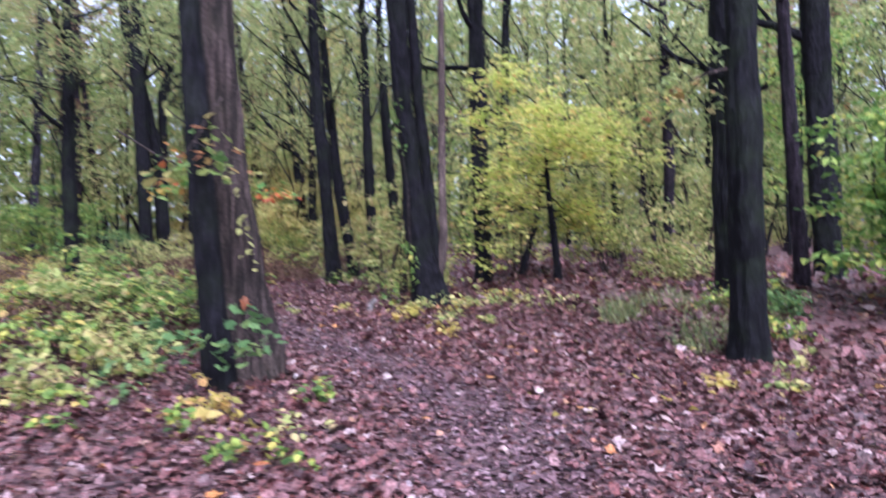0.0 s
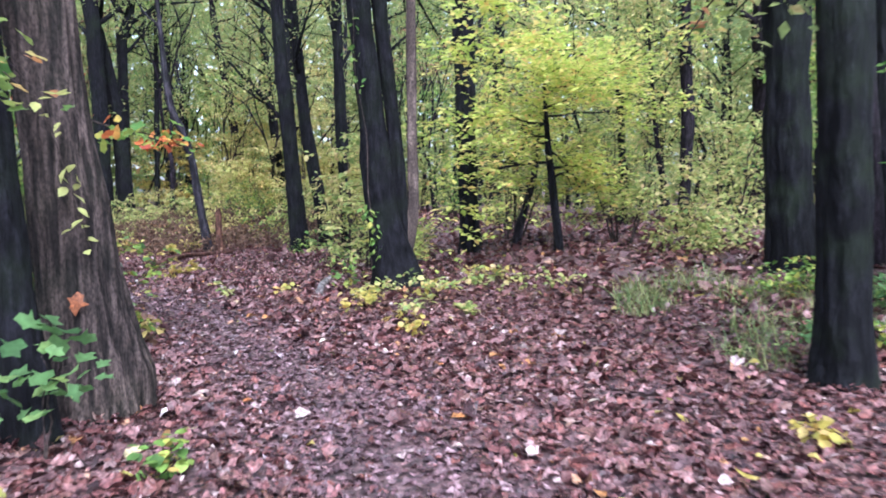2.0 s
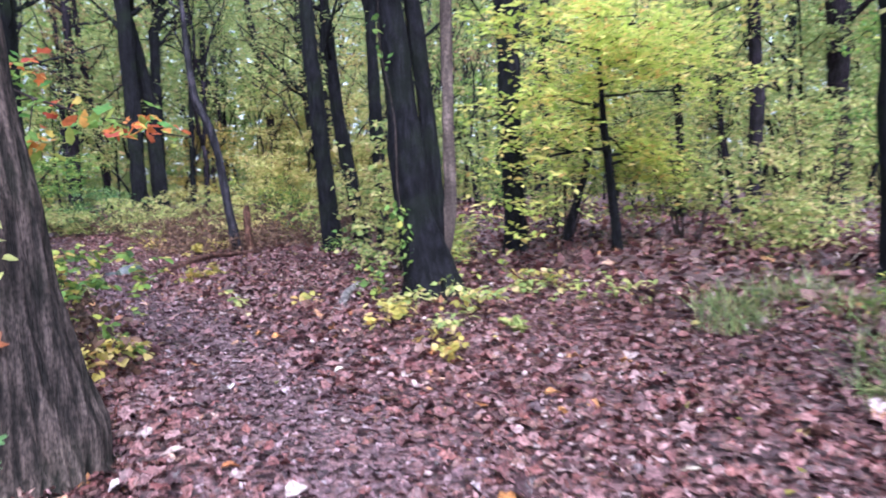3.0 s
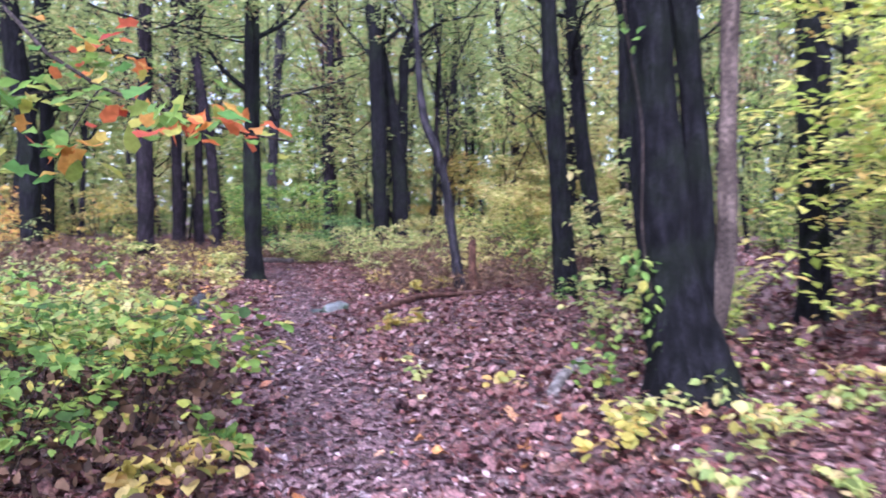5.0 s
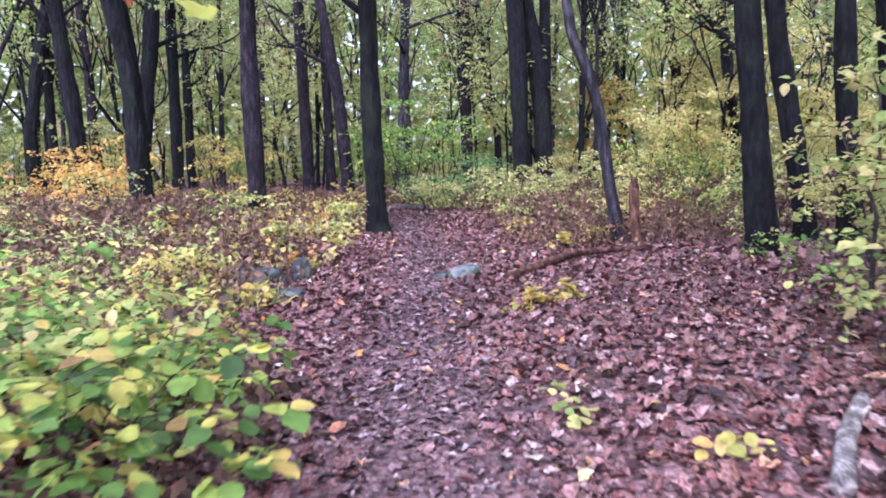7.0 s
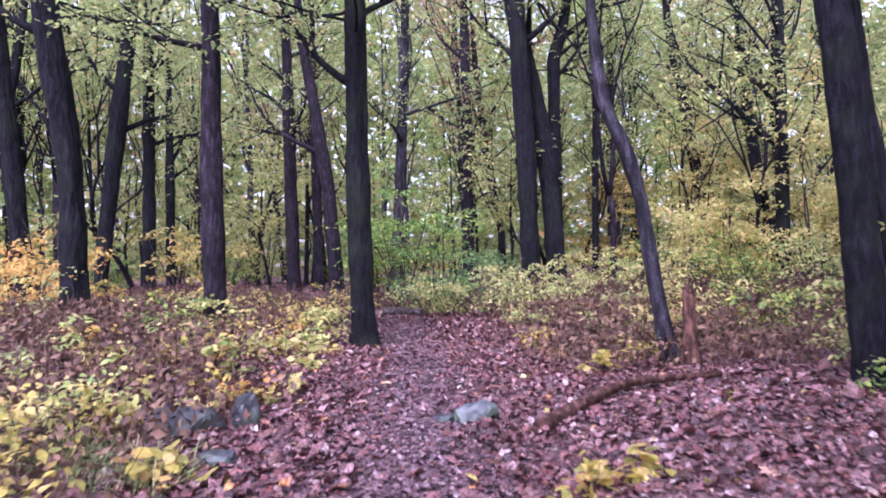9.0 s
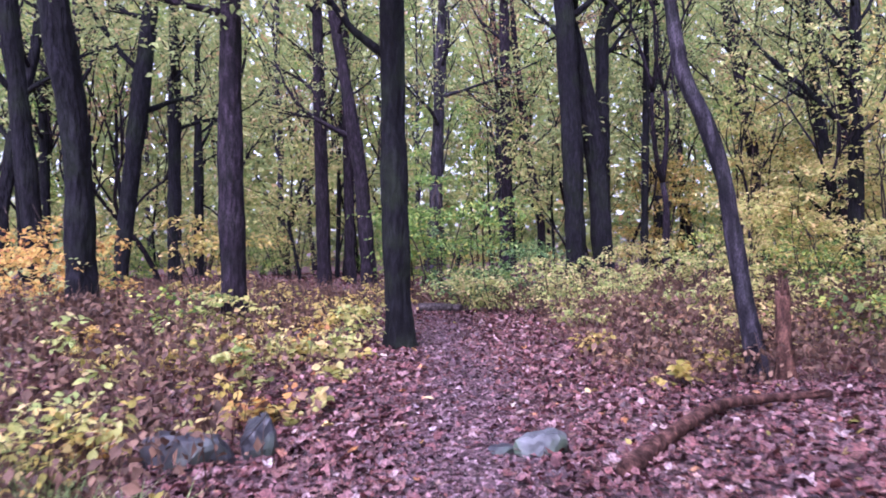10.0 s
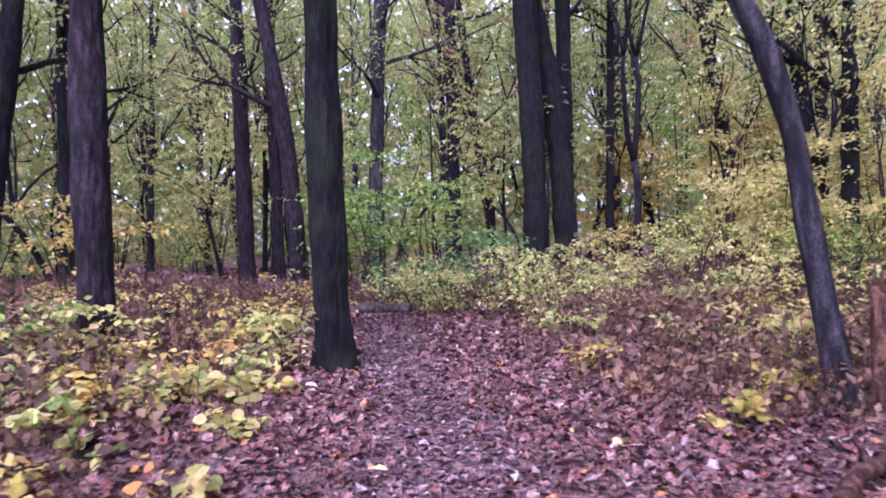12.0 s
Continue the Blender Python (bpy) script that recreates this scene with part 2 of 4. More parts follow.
def off_path(x, y):
    """Distance from the line walked, which goes on to the far shrubs."""
    line = [(-1.8, -2.2)] + HOLLOW + [(4.3, 23), (4.4, 26)]
    x, y = np.asarray(x, dtype=float), np.asarray(y, dtype=float)
    best = np.full(x.shape, 1e9)
    for (ax, ay), (bx, by) in zip(line, line[1:]):
        k = np.clip(((x - ax) * (bx - ax) + (y - ay) * (by - ay)) / ((bx - ax) ** 2 + (by - ay) ** 2), 0, 1)
        best = np.minimum(best, np.hypot(x - ax - k * (bx - ax), y - ay - k * (by - ay)))
    return best


def tube(points, radii, sides=10, lumpy=0.0, flare=0.0, seed=0, ridged=0.0):
    """A round, tapering limb along points. flare: root buttresses at its foot."""
    pts, rad = np.asarray(points, dtype=float), np.asarray(radii, dtype=float)
    rng = np.random.default_rng(seed)
    n = len(pts)
    tang = np.gradient(pts, axis=0)
    tang /= np.linalg.norm(tang, axis=1)[:, None] + 1e-9
    ref = np.array([1.0, 0.0, 0.0]) if abs(tang[0][0]) < 0.9 else np.array([0.0, 1.0, 0.0])
    u = np.cross(tang, ref)
    u /= np.linalg.norm(u, axis=1)[:, None]
    v = np.cross(tang, u)
    a = np.linspace(0, 2 * np.pi, sides, endpoint=False)
    phase = rng.uniform(0, 6.28, 4)
    s = np.linspace(0, 1, n)[:, None]
    ring = 1 + lumpy * (np.sin(3 * a + phase[0] + 5 * s) + 0.7 * np.sin(5 * a + phase[1] - 7 * s) + 0.5 * np.sin(2 * a + phase[2] + 23 * s))
    if flare:
        h = (pts[:, 2] - pts[0, 2])[:, None]
        ring = ring + flare * np.exp(-h / 0.16) * (1 + 0.55 * np.sin(5 * a + phase[3]))
    if lumpy:
        knots = rng.normal(0, 1, (n, sides))
        knots = knots + np.roll(knots, 1, 1) + np.roll(knots, -1, 1)
        knots[1:] += 0.6 * knots[:-1]
        ring = ring + lumpy * 0.45 * knots
    if ridged:
        z = pts[:, 2:3]
        ring = ring + ridged * (np.abs(np.sin(5.5 * a + phase[0] + 0.7 * np.sin(1.9 * z + phase[1]) + 0.5 * np.sin(4.3 * z))) + 0.7 * np.abs(np.sin(9.5 * a + phase[2] + 0.8 * np.sin(2.7 * z + phase[3]))) - 1.0)
    r = rad[:, None] * ring
    vs = pts[:, None, :] + r[..., None] * (np.cos(a)[None, :, None] * u[:, None, :] + np.sin(a)[None, :, None] * v[:, None, :])
    i, j = np.meshgrid(np.arange(n - 1), np.arange(sides), indexing="ij")
    k = (j + 1) % sides
    faces = np.stack([i * sides + j, i * sides + k, (i + 1) * sides + k, (i + 1) * sides + j], -1).reshape(-1, 4)
    vs = np.concatenate([vs.reshape(-1, 3), pts[:1], pts[-1:]])
    e = np.arange(sides)
    low = np.stack([np.full(sides, n * sides), (e + 1) % sides, e], -1)
    top = np.stack([np.full(sides, n * sides + 1), (n - 1) * sides + e, (n - 1) * sides + (e + 1) % sides], -1)
    return vs, [faces, np.concatenate([low, top])]


def join(pieces):
    vs, out, at = [], {}, 0
    for v, fs in pieces:
        vs.append(v)
        for f in fs:
            if len(f):
                out.setdefault(f.shape[1], []).append(f + at)
        at += len(v)
    return np.concatenate(vs), [np.concatenate(f) for f in out.values()]


# leaf outlines: across, along, lift; and their faces
SLIM = (np.array([(0, 0, 0), (0.3, 0.45, 0.09), (0, 1, -0.05), (-0.3, 0.45, 0.09)]), [np.array([(0, 1, 2), (0, 2, 3)])])
OVAL = (np.array([(0, 0, 0), (0.27, 0.22, 0.06), (0.33, 0.55, 0.08), (0, 1, -0.08), (-0.33, 0.55, 0.08), (-0.27, 0.22, 0.06), (0, 0.5, 0.0)]),
        [np.array([(0, 1, 2, 6), (6, 2, 3, 3), (0, 6, 4, 5), (6, 3, 4, 4)])[[0, 2]], np.array([(6, 2, 3), (6, 3, 4)])])


def lobed(angles, radii):
    """Outline of a lobed leaf round its middle, cupped towards the edges."""
    a, r = np.radians(angles), np.array(radii)
    n = len(a)
    return (np.concatenate([np.stack([r * np.cos(a), 0.5 + r * np.sin(a), 0.22 * np.abs(np.cos(a)) * r + 0.07 * np.sin(2 * a)], -1), [(0, 0.5, 0)]]), [np.array([(n, i, (i + 1) % n) for i in range(n)])])


ROUND = (np.array([(0, 0, 0), (0.36, 0.2, 0.05), (0.46, 0.52, 0.07), (0.25, 0.85, 0.03), (0, 1, -0.05), (-0.25, 0.85, 0.03), (-0.46, 0.52, 0.07), (-0.36, 0.2, 0.05), (0, 0.5, 0.0)]), [np.array([(0, 1, 2, 8), (8, 2, 3, 4), (0, 8, 6, 7), (8, 4, 5, 6)])])
LOBED = lobed((-90, -30, 5, 32, 58, 90, 122, 148, 175, 210), (0.5, 0.22, 0.50, 0.25, 0.48, 0.56, 0.34, 0.48, 0.24, 0.40))
OAK_LEAF = lobed((-90, -35, 25, 52, 90, 130, 158, 200, 232), (0.52, 0.24, 0.24, 0.42, 0.52, 0.38, 0.27, 0.22, 0.26))


def leaves(shape, at, size, yaw, tilt, roll, curl=None):
    """One joined cloud of leaves of a shape, at the places given; sizes in metres, turns in radians."""
    base, faces = shape
    at, n = np.asarray(at, dtype=float), len(at)
    p = np.repeat(base[None], n, 0).copy()
    if curl is not None:
        p[..., 2] *= np.asarray(curl)[:, None]
    p *= np.asarray(size, dtype=float)[:, None, None]
    cy, sy, ct, st, cr, sr = np.cos(yaw), np.sin(yaw), np.cos(tilt), np.sin(tilt), np.cos(roll), np.sin(roll)
    x, y, z = p[..., 0], p[..., 1], p[..., 2]
    x, z = x * cr[:, None] + z * sr[:, None], -x * sr[:, None] + z * cr[:, None]
    y, z = y * ct[:, None] - z * st[:, None], y * st[:, None] + z * ct[:, None]
    x, y = x * cy[:, None] - y * sy[:, None], x * sy[:, None] + y * cy[:, None]
    v = np.stack([x, y, z], -1) + at[:, None, :]
    k = len(base)
    return v.reshape(-1, 3), [(f[None] + (np.arange(n) * k)[:, None, None]).reshape(-1, f.shape[1]) for f in faces]


def foliage(rng, tips, per_tip, spread, flat, size, shape=SLIM, droop=0.35, turn=0.4):
    """Leaves in two ranks along thin, level twiglets that fan out round the tips of the twigs."""
    tips = np.asarray(tips, dtype=float)
    row = min(max(per_tip, 2), 7)
    fans = max(int(round(per_tip / row)), 1)
    m = len(tips) * fans
    sc = np.repeat(rng.uniform(0.5, 1.3, len(tips)), fans)
    root = np.repeat(tips, fans, 0) + rng.normal(size=(m, 3)) * np.array([spread, spread, spread * flat]) * 0.75 * sc[:, None]
    way, slope = rng.uniform(0, 6.28, m), rng.normal(-0.08, 0.22, m)
    length = np.maximum(spread * rng.uniform(0.7, 1.7, m), size * 1.6)
    k = np.tile(np.arange(row), m)
    u = np.repeat(length, row) * (k + rng.uniform(-0.3, 0.3, m * row)) / row
    w, sl = np.repeat(way, row), np.repeat(slope, row)
    side = np.where(k % 2, 1.0, -1.0)
    at = np.repeat(root, row, 0) + np.stack([u * np.cos(w), u * np.sin(w), u * sl - 0.25 * u * u / max(spread, 0.05)], -1)
    at += rng.normal(0, size * 0.18, at.shape)
    n = m * row
    return leaves(shape, at, size * rng.uniform(0.6, 1.35, n), w - 1.57 + side * rng.uniform(0.5, 1.2, n), rng.normal(-droop * 0.8, turn, n), rng.normal(0, turn, n))


def bough(rng, start, way, length, r, rise=0.25, sides=6, twigs=3):
    """A limb with side twigs: its mesh, and the tips that carry leaves."""
    way = np.asarray(way, dtype=float) / np.linalg.norm(way)
    n = 8
    p = [np.asarray(start, dtype=float)]
    for i in range(n):
        way = way + rng.normal(0, 0.13, 3) + np.array([0, 0, rise * 0.18])
        way /= np.linalg.norm(way)
        p.append(p[-1] + way * length / n)
    p = np.array(p)
    pieces = [tube(p, r * np.linspace(1, 0.22, n + 1), sides, 0.05, 0, rng.integers(1e6))]
    tips = [p[-1], p[-2], p[-4]]
    for _ in range(twigs):
        k = rng.integers(2, n)
        w = p[k] - p[k - 1]
        w = w / np.linalg.norm(w) + rng.normal(0, 0.6, 3)
        w /= np.linalg.norm(w)
        m = length * rng.uniform(0.25, 0.5)
        q = np.array([p[k] + w * m * t + np.array([0, 0, rise * 0.3 * m * t * t]) for t in np.linspace(0, 1, 5)])
        pieces.append(tube(q, r * 0.4 * np.linspace(1, 0.25, 5), 4, 0, 0, 1))
        tips += [q[-1], q[2], q[-2]]
    return join(pieces), tips


def place(ob, x, y, z=None):
    ob.matrix_basis = pose(x, y, float(hill(x, y)) - 0.02 if z is None else z)
    return ob


def trunk_line(spine, height, ang):
    """Points and radii up a trunk whose lean is known low down, and goes on more gently."""
    rx, ry = math.cos(radians(ang)), math.sin(radians(ang))
    zs, off, rad = [0.0], [spine[0][1]], [spine[0][2] * 1.05]
    for z, o, r in spine:
        if z > zs[-1] + 0.05:
            zs.append(z), off.append(o), rad.append(r)
    slope = (off[-1] - off[-2]) / (zs[-1] - zs[-2]) * 0.6
    z0, o0, r0 = zs[-1], off[-1], rad[-1]
    for k in (0.25, 0.5, 0.75, 1.0):
        dz = (height - z0) * k
        zs.append(z0 + dz), off.append(o0 + slope * dz * (1 - 0.3 * k)), rad.append(max(r0 * (1 - 0.75 * k), 0.02))
    h = np.concatenate([np.array([-0.12, 0.0, 0.06, 0.14, 0.25, 0.4]), np.linspace(0.55, height, 64)])
    o, r = np.interp(h, zs, off), np.interp(h, zs, rad)
    o = np.convolve(np.pad(o, 1, mode="edge"), (0.25, 0.5, 0.25), "valid")
    sway = 0.035 * np.minimum(h, 4) / 4 * np.sin(h * 1.3 + ang)
    return np.stack([o * rx - sway * ry, o * ry + sway * rx, h], -1), r * (1 + 0.05 * np.sin(h * 2.1 + ang) + 0.03 * np.sin(h * 5.3))


def tree(x, y, ang, spine, height=13.0, mat=BARK_DARK, leaf_mat=LEAF_CANOPY, label="tall dark-barked oak tree in the leaf litter", limbs=10, low=4.0, reach=2.8, dense=21, size=0.10,
         flare=0.35, spread=0.42, sides=22, category="tree", name="tree", seed=0, lumpy=0.045, group="woodland trees", up=(0.35, 1.1), boughs=(), flat=0.35, rise=0.3, ridged=0.025):
    rng = np.random.default_rng(seed + int(abs(x) * 97 + abs(y) * 31))
    base = tagged(new(name), label, category, group)
    pts, rad = trunk_line(spine, height, ang)
    v, f = tube(pts, rad, sides * 2, lumpy, flare, rng.integers(1e6), ridged)
    part("trunk", v, f, mat, base, smooth=True)
    tips = [pts[-1]]
    for i in range(limbs):
        z = low + (height - low) * (i + rng.uniform(0, 0.6)) / max(limbs, 1)
        k = np.searchsorted(pts[:, 2], z)
        k = min(max(k, 1), len(pts) - 2)
        a = rng.uniform(0, 6.28)
        w = np.array([math.cos(a), math.sin(a), rng.uniform(*up)])
        (bv, bf), t = bough(rng, pts[k], w, reach * rng.uniform(0.7, 1.3), max(rad[k] * 0.42, 0.02), rise, 6, 5)
        part("limb", bv, bf, mat, base, smooth=True)
        tips += t
    for z, turn, climb, length, r in boughs:
        k = min(np.searchsorted(pts[:, 2], z), len(pts) - 2)
        (bv, bf), t = bough(rng, pts[k], (math.cos(radians(turn)), math.sin(radians(turn)), climb), length, r, 0.3, 8, 4)
        part("limb", bv, bf, mat, base, smooth=True)
        tips += t
    if dense and limbs:
        v, f = foliage(rng, tips, dense, spread, flat, size, SLIM, 0.35 if flat > 0.2 else 0.1, 0.45 if flat > 0.2 else 0.28)
        part("crown", v, f, leaf_mat, base)
    return place(base, x, y)


def shrub(x, y, height, width, leaf_mat, label, stems=5, sprays=14, dense=30, size=0.08, spread=0.22, flat=0.4, low=0.25, seed=0, mat=TWIG, name="shrub", shape=SLIM, category="shrub", group="", thick=0.014, turn=0.4, split=False):
    rng = np.random.default_rng(seed + int(abs(x) * 131 + abs(y) * 57 + height * 11))
    base = tagged(new(name), label, category, group)
    tips = []
    for i in range(stems):
        a, out = rng.uniform(0, 6.28), width * rng.uniform(0.15, 0.5)
        top = np.array([math.cos(a) * out, math.sin(a) * out, height * rng.uniform(0.65, 1.0)])
        foot = np.array([math.cos(a), math.sin(a), 0]) * min(0.08 * width, 0.15) - np.array([0, 0, 0.05])
        s = np.linspace(0, 1, 9)[:, None]
        p = foot + (top - foot) * s + np.array([math.cos(a), math.sin(a), 0]) * out * 0.35 * (s ** 2 - s) + rng.normal(0, 0.025 * height ** 0.5, (9, 3)) * s
        pieces, twigs = [tube(p, thick * height ** 0.6 * np.linspace(1, 0.3, 9), 6, 0, 0, 1)], []
        for _ in range(max(sprays // stems, 1)):
            k = rng.integers(max(2, int(9 * low)), 9)
            b = rng.uniform(0, 6.28)
            e = p[k] + np.array([math.cos(b), math.sin(b), rng.uniform(-0.1, 0.35)]) * width * rng.uniform(0.15, 0.42)
            q = np.array([p[k] + (e - p[k]) * t + np.array([0, 0, 0.06 * width * t * (1 - t)]) for t in np.linspace(0, 1, 5)])
            (twigs if split else pieces).append(tube(q, thick * 0.4 * height ** 0.6 * np.linspace(1, 0.4, 5), 3, 0, 0, 1))
            tips += [q[-1], q[3], q[2]]
        v, f = join(pieces)
        stem_part = part("stem", v, f, mat, base, smooth=True)
        for v, f in twigs:
            part("twig", v, f, mat, stem_part, smooth=True)
    v, f = foliage(rng, tips, max(dense // 3, 2), spread, flat, size, shape, 0.35 if turn > 0.3 else 0.12, turn)
    part("foliage", v, f, leaf_mat, base)
    return place(base, x, y)


# ---- ground ----
def lines(near_lo, near_hi, fine):
    near = np.arange(near_lo, near_hi, fine)
    out = near_hi + np.cumsum(np.geomspace(fine, 90, 22))
    back = near_lo - np.cumsum(np.geomspace(fine, 90, 22))
    return np.concatenate([back[::-1], near, out])


gx, gy = lines(-6, 16, 0.16), lines(-4, 34, 0.16)
GX, GY = np.meshgrid(gx, gy, indexing="xy")
rough = np.array([noise.noise((a * 1.7, b * 1.7, 0.3)) * 0.035 + noise.noise((a * 0.45, b * 0.45, 4)) * 0.07 for a, b in zip(GX.ravel(), GY.ravel())]).reshape(GX.shape)
rough *= np.clip(off_path(GX, GY) / 2.5, 0.15, 1)
GZ = hill(GX, GY) + rough
nx, ny = len(gx), len(gy)
i, j = np.meshgrid(np.arange(ny - 1), np.arange(nx - 1), indexing="ij")
quads = np.stack([i * nx + j, i * nx + j + 1, (i + 1) * nx + j + 1, (i + 1) * nx + j], -1).reshape(-1, 4)
ground = part("ground", np.stack([GX, GY, GZ], -1).reshape(-1, 3), quads, SOIL, smooth=True)
tagged(ground, "forest floor of dark leafy soil", "ground", kind="structure")


def floor_at(x, y):
    """Height of the ground sheet, bilinear between its corners."""
    x, y = np.asarray(x, dtype=float), np.asarray(y, dtype=float)
    a = np.clip(np.searchsorted(gx, x) - 1, 0, nx - 2)
    b = np.clip(np.searchsorted(gy, y) - 1, 0, ny - 2)
    u, v = (x - gx[a]) / (gx[a + 1] - gx[a]), (y - gy[b]) / (gy[b + 1] - gy[b])
    return (GZ[b, a] * (1 - u) + GZ[b, a + 1] * u) * (1 - v) + (GZ[b + 1, a] * (1 - u) + GZ[b + 1, a + 1] * u) * v


def litter(name, label, n, box, keep, shape, size, mat, lift, seed, steep=0.28):
    rng = np.random.default_rng(seed)
    x, y = rng.uniform(box[0], box[2], n), rng.uniform(box[1], box[3], n)
    ok = rng.uniform(size=n) < keep(x, y)
    x, y = x[ok], y[ok]
    n = len(x)
    at = np.stack([x, y, floor_at(x, y) + rng.uniform(0.004, lift, n)], -1)
    v, f = leaves(shape, at, size * np.clip(rng.lognormal(-0.12, 0.33, n), 0.35, 1.6), rng.uniform(0, 6.28, n), rng.normal(0, steep, n), rng.normal(0, steep, n), rng.uniform(-2.0, 3.2, n))
    return tagged(part(name, v, f, mat), label, "fallen leaves", kind="stuff")


litter("leaf_litter", "wet purplish-brown fallen oak leaves covering the forest floor", 72000, (-5, -4, 10.5, 27), lambda x, y: np.clip((off_path(x, y) - 0.3) / 0.5, 0.05, 1) * (off_path(x, y) < 4.6), LOBED, 0.10, LITTER, 0.045, 3, 0.24)
litter("oak_litter", "wet brown fallen oak leaves among the others", 80000, (-5, -4, 10.5, 27), lambda x, y: np.clip((off_path(x, y) - 0.25) / 0.5, 0.12, 1) * (off_path(x, y) < 4.6), OAK_LEAF, 0.088, LITTER, 0.04, 13, 0.24)
litter("trodden_litter", "dark trodden leaf fragments along the muddy path", 140000, (-1, -0.5, 7, 27), lambda x, y: np.clip(1.6 - off_path(x, y) / 0.55, 0, 1), SLIM, 0.07, LITTER_WORN, 0.02, 4, 0.18)
litter("leaf_fragments", "broken brown leaf pieces between the fallen leaves, palest with painted mauve sheen", 200000, (-5, -4, 10.5, 27), lambda x, y: 0.75 * (off_path(x, y) < 4.6) * np.clip(off_path(x, y) / 0.6, 0.15, 1), SLIM, 0.06, LITTER, 0.025, 14, 0.3)
litter("far_litter", "brown fallen leaves spread between the trees", 62000, (-14, -9, 24, 44), lambda x, y: np.clip(off_path(x, y) - 3.6, 0, 1), SLIM, 0.16, LITTER, 0.08, 5, 0.5)
litter("glade_litter", "brown fallen leaves round the black trunks and the glade", 16000, (6, -1, 16, 15), lambda x, y: 1.0 * (off_path(x, y) > 4.2), OVAL, 0.115, LITTER, 0.05, 15, 0.4)
litter("yellow_litter", "scattered yellow and pale fallen leaves", 1900, (-4, 0.5, 13, 27), lambda x, y: 0.12 + 0.5 * (off_path(x, y) > 1.4), OVAL, 0.08, LEAF_YELLOW, 0.05, 6, 0.4)

# ---- trees ----
OAK = "tall dark-barked oak tree rising from the leaf litter"
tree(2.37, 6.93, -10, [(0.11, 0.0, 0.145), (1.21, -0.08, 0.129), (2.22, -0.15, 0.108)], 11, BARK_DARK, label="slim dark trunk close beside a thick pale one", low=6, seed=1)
tree(2.83, 7.36, -12, [(0.10, 0.02, 0.28), (1.05, -0.10, 0.245), (2.15, -0.20, 0.22), (3.1, -0.29, 0.2)], 14, BARK_PALE, label="thick grey-brown ridged oak trunk with buttressed foot", low=5.5, flare=0.3, sides=40, lumpy=0.05, ridged=0.075)
tree(9.27, 17.93, -25, [(0.13, 0.0, 0.205), (1.56, -0.12, 0.185), (2.77, -0.20, 0.170), (4.26, -0.32, 0.16)], 13, BARK_DARK, label="dark trunk with green sprouts at its foot", sides=26, low=4.5)
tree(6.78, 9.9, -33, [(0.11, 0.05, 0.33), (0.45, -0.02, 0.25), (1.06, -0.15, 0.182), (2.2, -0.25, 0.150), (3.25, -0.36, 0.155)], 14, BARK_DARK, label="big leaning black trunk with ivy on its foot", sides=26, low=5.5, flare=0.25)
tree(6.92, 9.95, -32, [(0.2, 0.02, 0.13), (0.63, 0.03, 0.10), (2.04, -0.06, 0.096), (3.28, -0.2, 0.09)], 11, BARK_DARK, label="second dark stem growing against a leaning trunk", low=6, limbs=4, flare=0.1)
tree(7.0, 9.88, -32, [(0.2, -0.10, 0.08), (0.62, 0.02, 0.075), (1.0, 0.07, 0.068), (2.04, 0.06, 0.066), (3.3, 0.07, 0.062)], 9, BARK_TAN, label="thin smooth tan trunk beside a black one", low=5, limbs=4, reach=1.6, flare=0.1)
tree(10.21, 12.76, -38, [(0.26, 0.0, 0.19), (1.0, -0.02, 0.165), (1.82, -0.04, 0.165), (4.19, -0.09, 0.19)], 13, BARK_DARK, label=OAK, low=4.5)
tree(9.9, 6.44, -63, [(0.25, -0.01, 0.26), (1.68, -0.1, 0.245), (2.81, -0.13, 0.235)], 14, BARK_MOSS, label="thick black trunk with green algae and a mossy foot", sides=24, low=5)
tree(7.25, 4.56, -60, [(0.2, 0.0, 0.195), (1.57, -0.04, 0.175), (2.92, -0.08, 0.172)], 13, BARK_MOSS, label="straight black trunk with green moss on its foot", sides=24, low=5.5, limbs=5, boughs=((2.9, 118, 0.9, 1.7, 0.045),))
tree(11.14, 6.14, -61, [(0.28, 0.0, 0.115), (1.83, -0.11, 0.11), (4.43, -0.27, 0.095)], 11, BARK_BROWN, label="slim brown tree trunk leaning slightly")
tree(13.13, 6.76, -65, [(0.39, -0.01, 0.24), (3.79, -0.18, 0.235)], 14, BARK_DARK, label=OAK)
tree(16.57, 12.85, -54, [(0.31, 0.0, 0.151), (2.55, 0.08, 0.137), (4.99, -0.04, 0.135)], 12, BARK_BROWN, label="slim brown trunk among yellow shrubs")
tree(20.5, 13.3, -59, [(0.63, -0.01, 0.26), (5.93, -0.07, 0.25)], 14, BARK_BROWN, label=OAK)
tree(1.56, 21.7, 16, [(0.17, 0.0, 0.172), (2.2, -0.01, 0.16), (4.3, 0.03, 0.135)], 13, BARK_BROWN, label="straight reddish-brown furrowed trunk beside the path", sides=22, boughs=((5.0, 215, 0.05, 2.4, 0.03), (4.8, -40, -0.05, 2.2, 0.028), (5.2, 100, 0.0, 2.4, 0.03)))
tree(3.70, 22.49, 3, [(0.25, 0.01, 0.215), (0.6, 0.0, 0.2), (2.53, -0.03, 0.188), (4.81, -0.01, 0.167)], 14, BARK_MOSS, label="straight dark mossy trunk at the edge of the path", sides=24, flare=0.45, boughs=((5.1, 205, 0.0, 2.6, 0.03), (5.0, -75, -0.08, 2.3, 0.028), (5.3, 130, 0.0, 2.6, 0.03)))
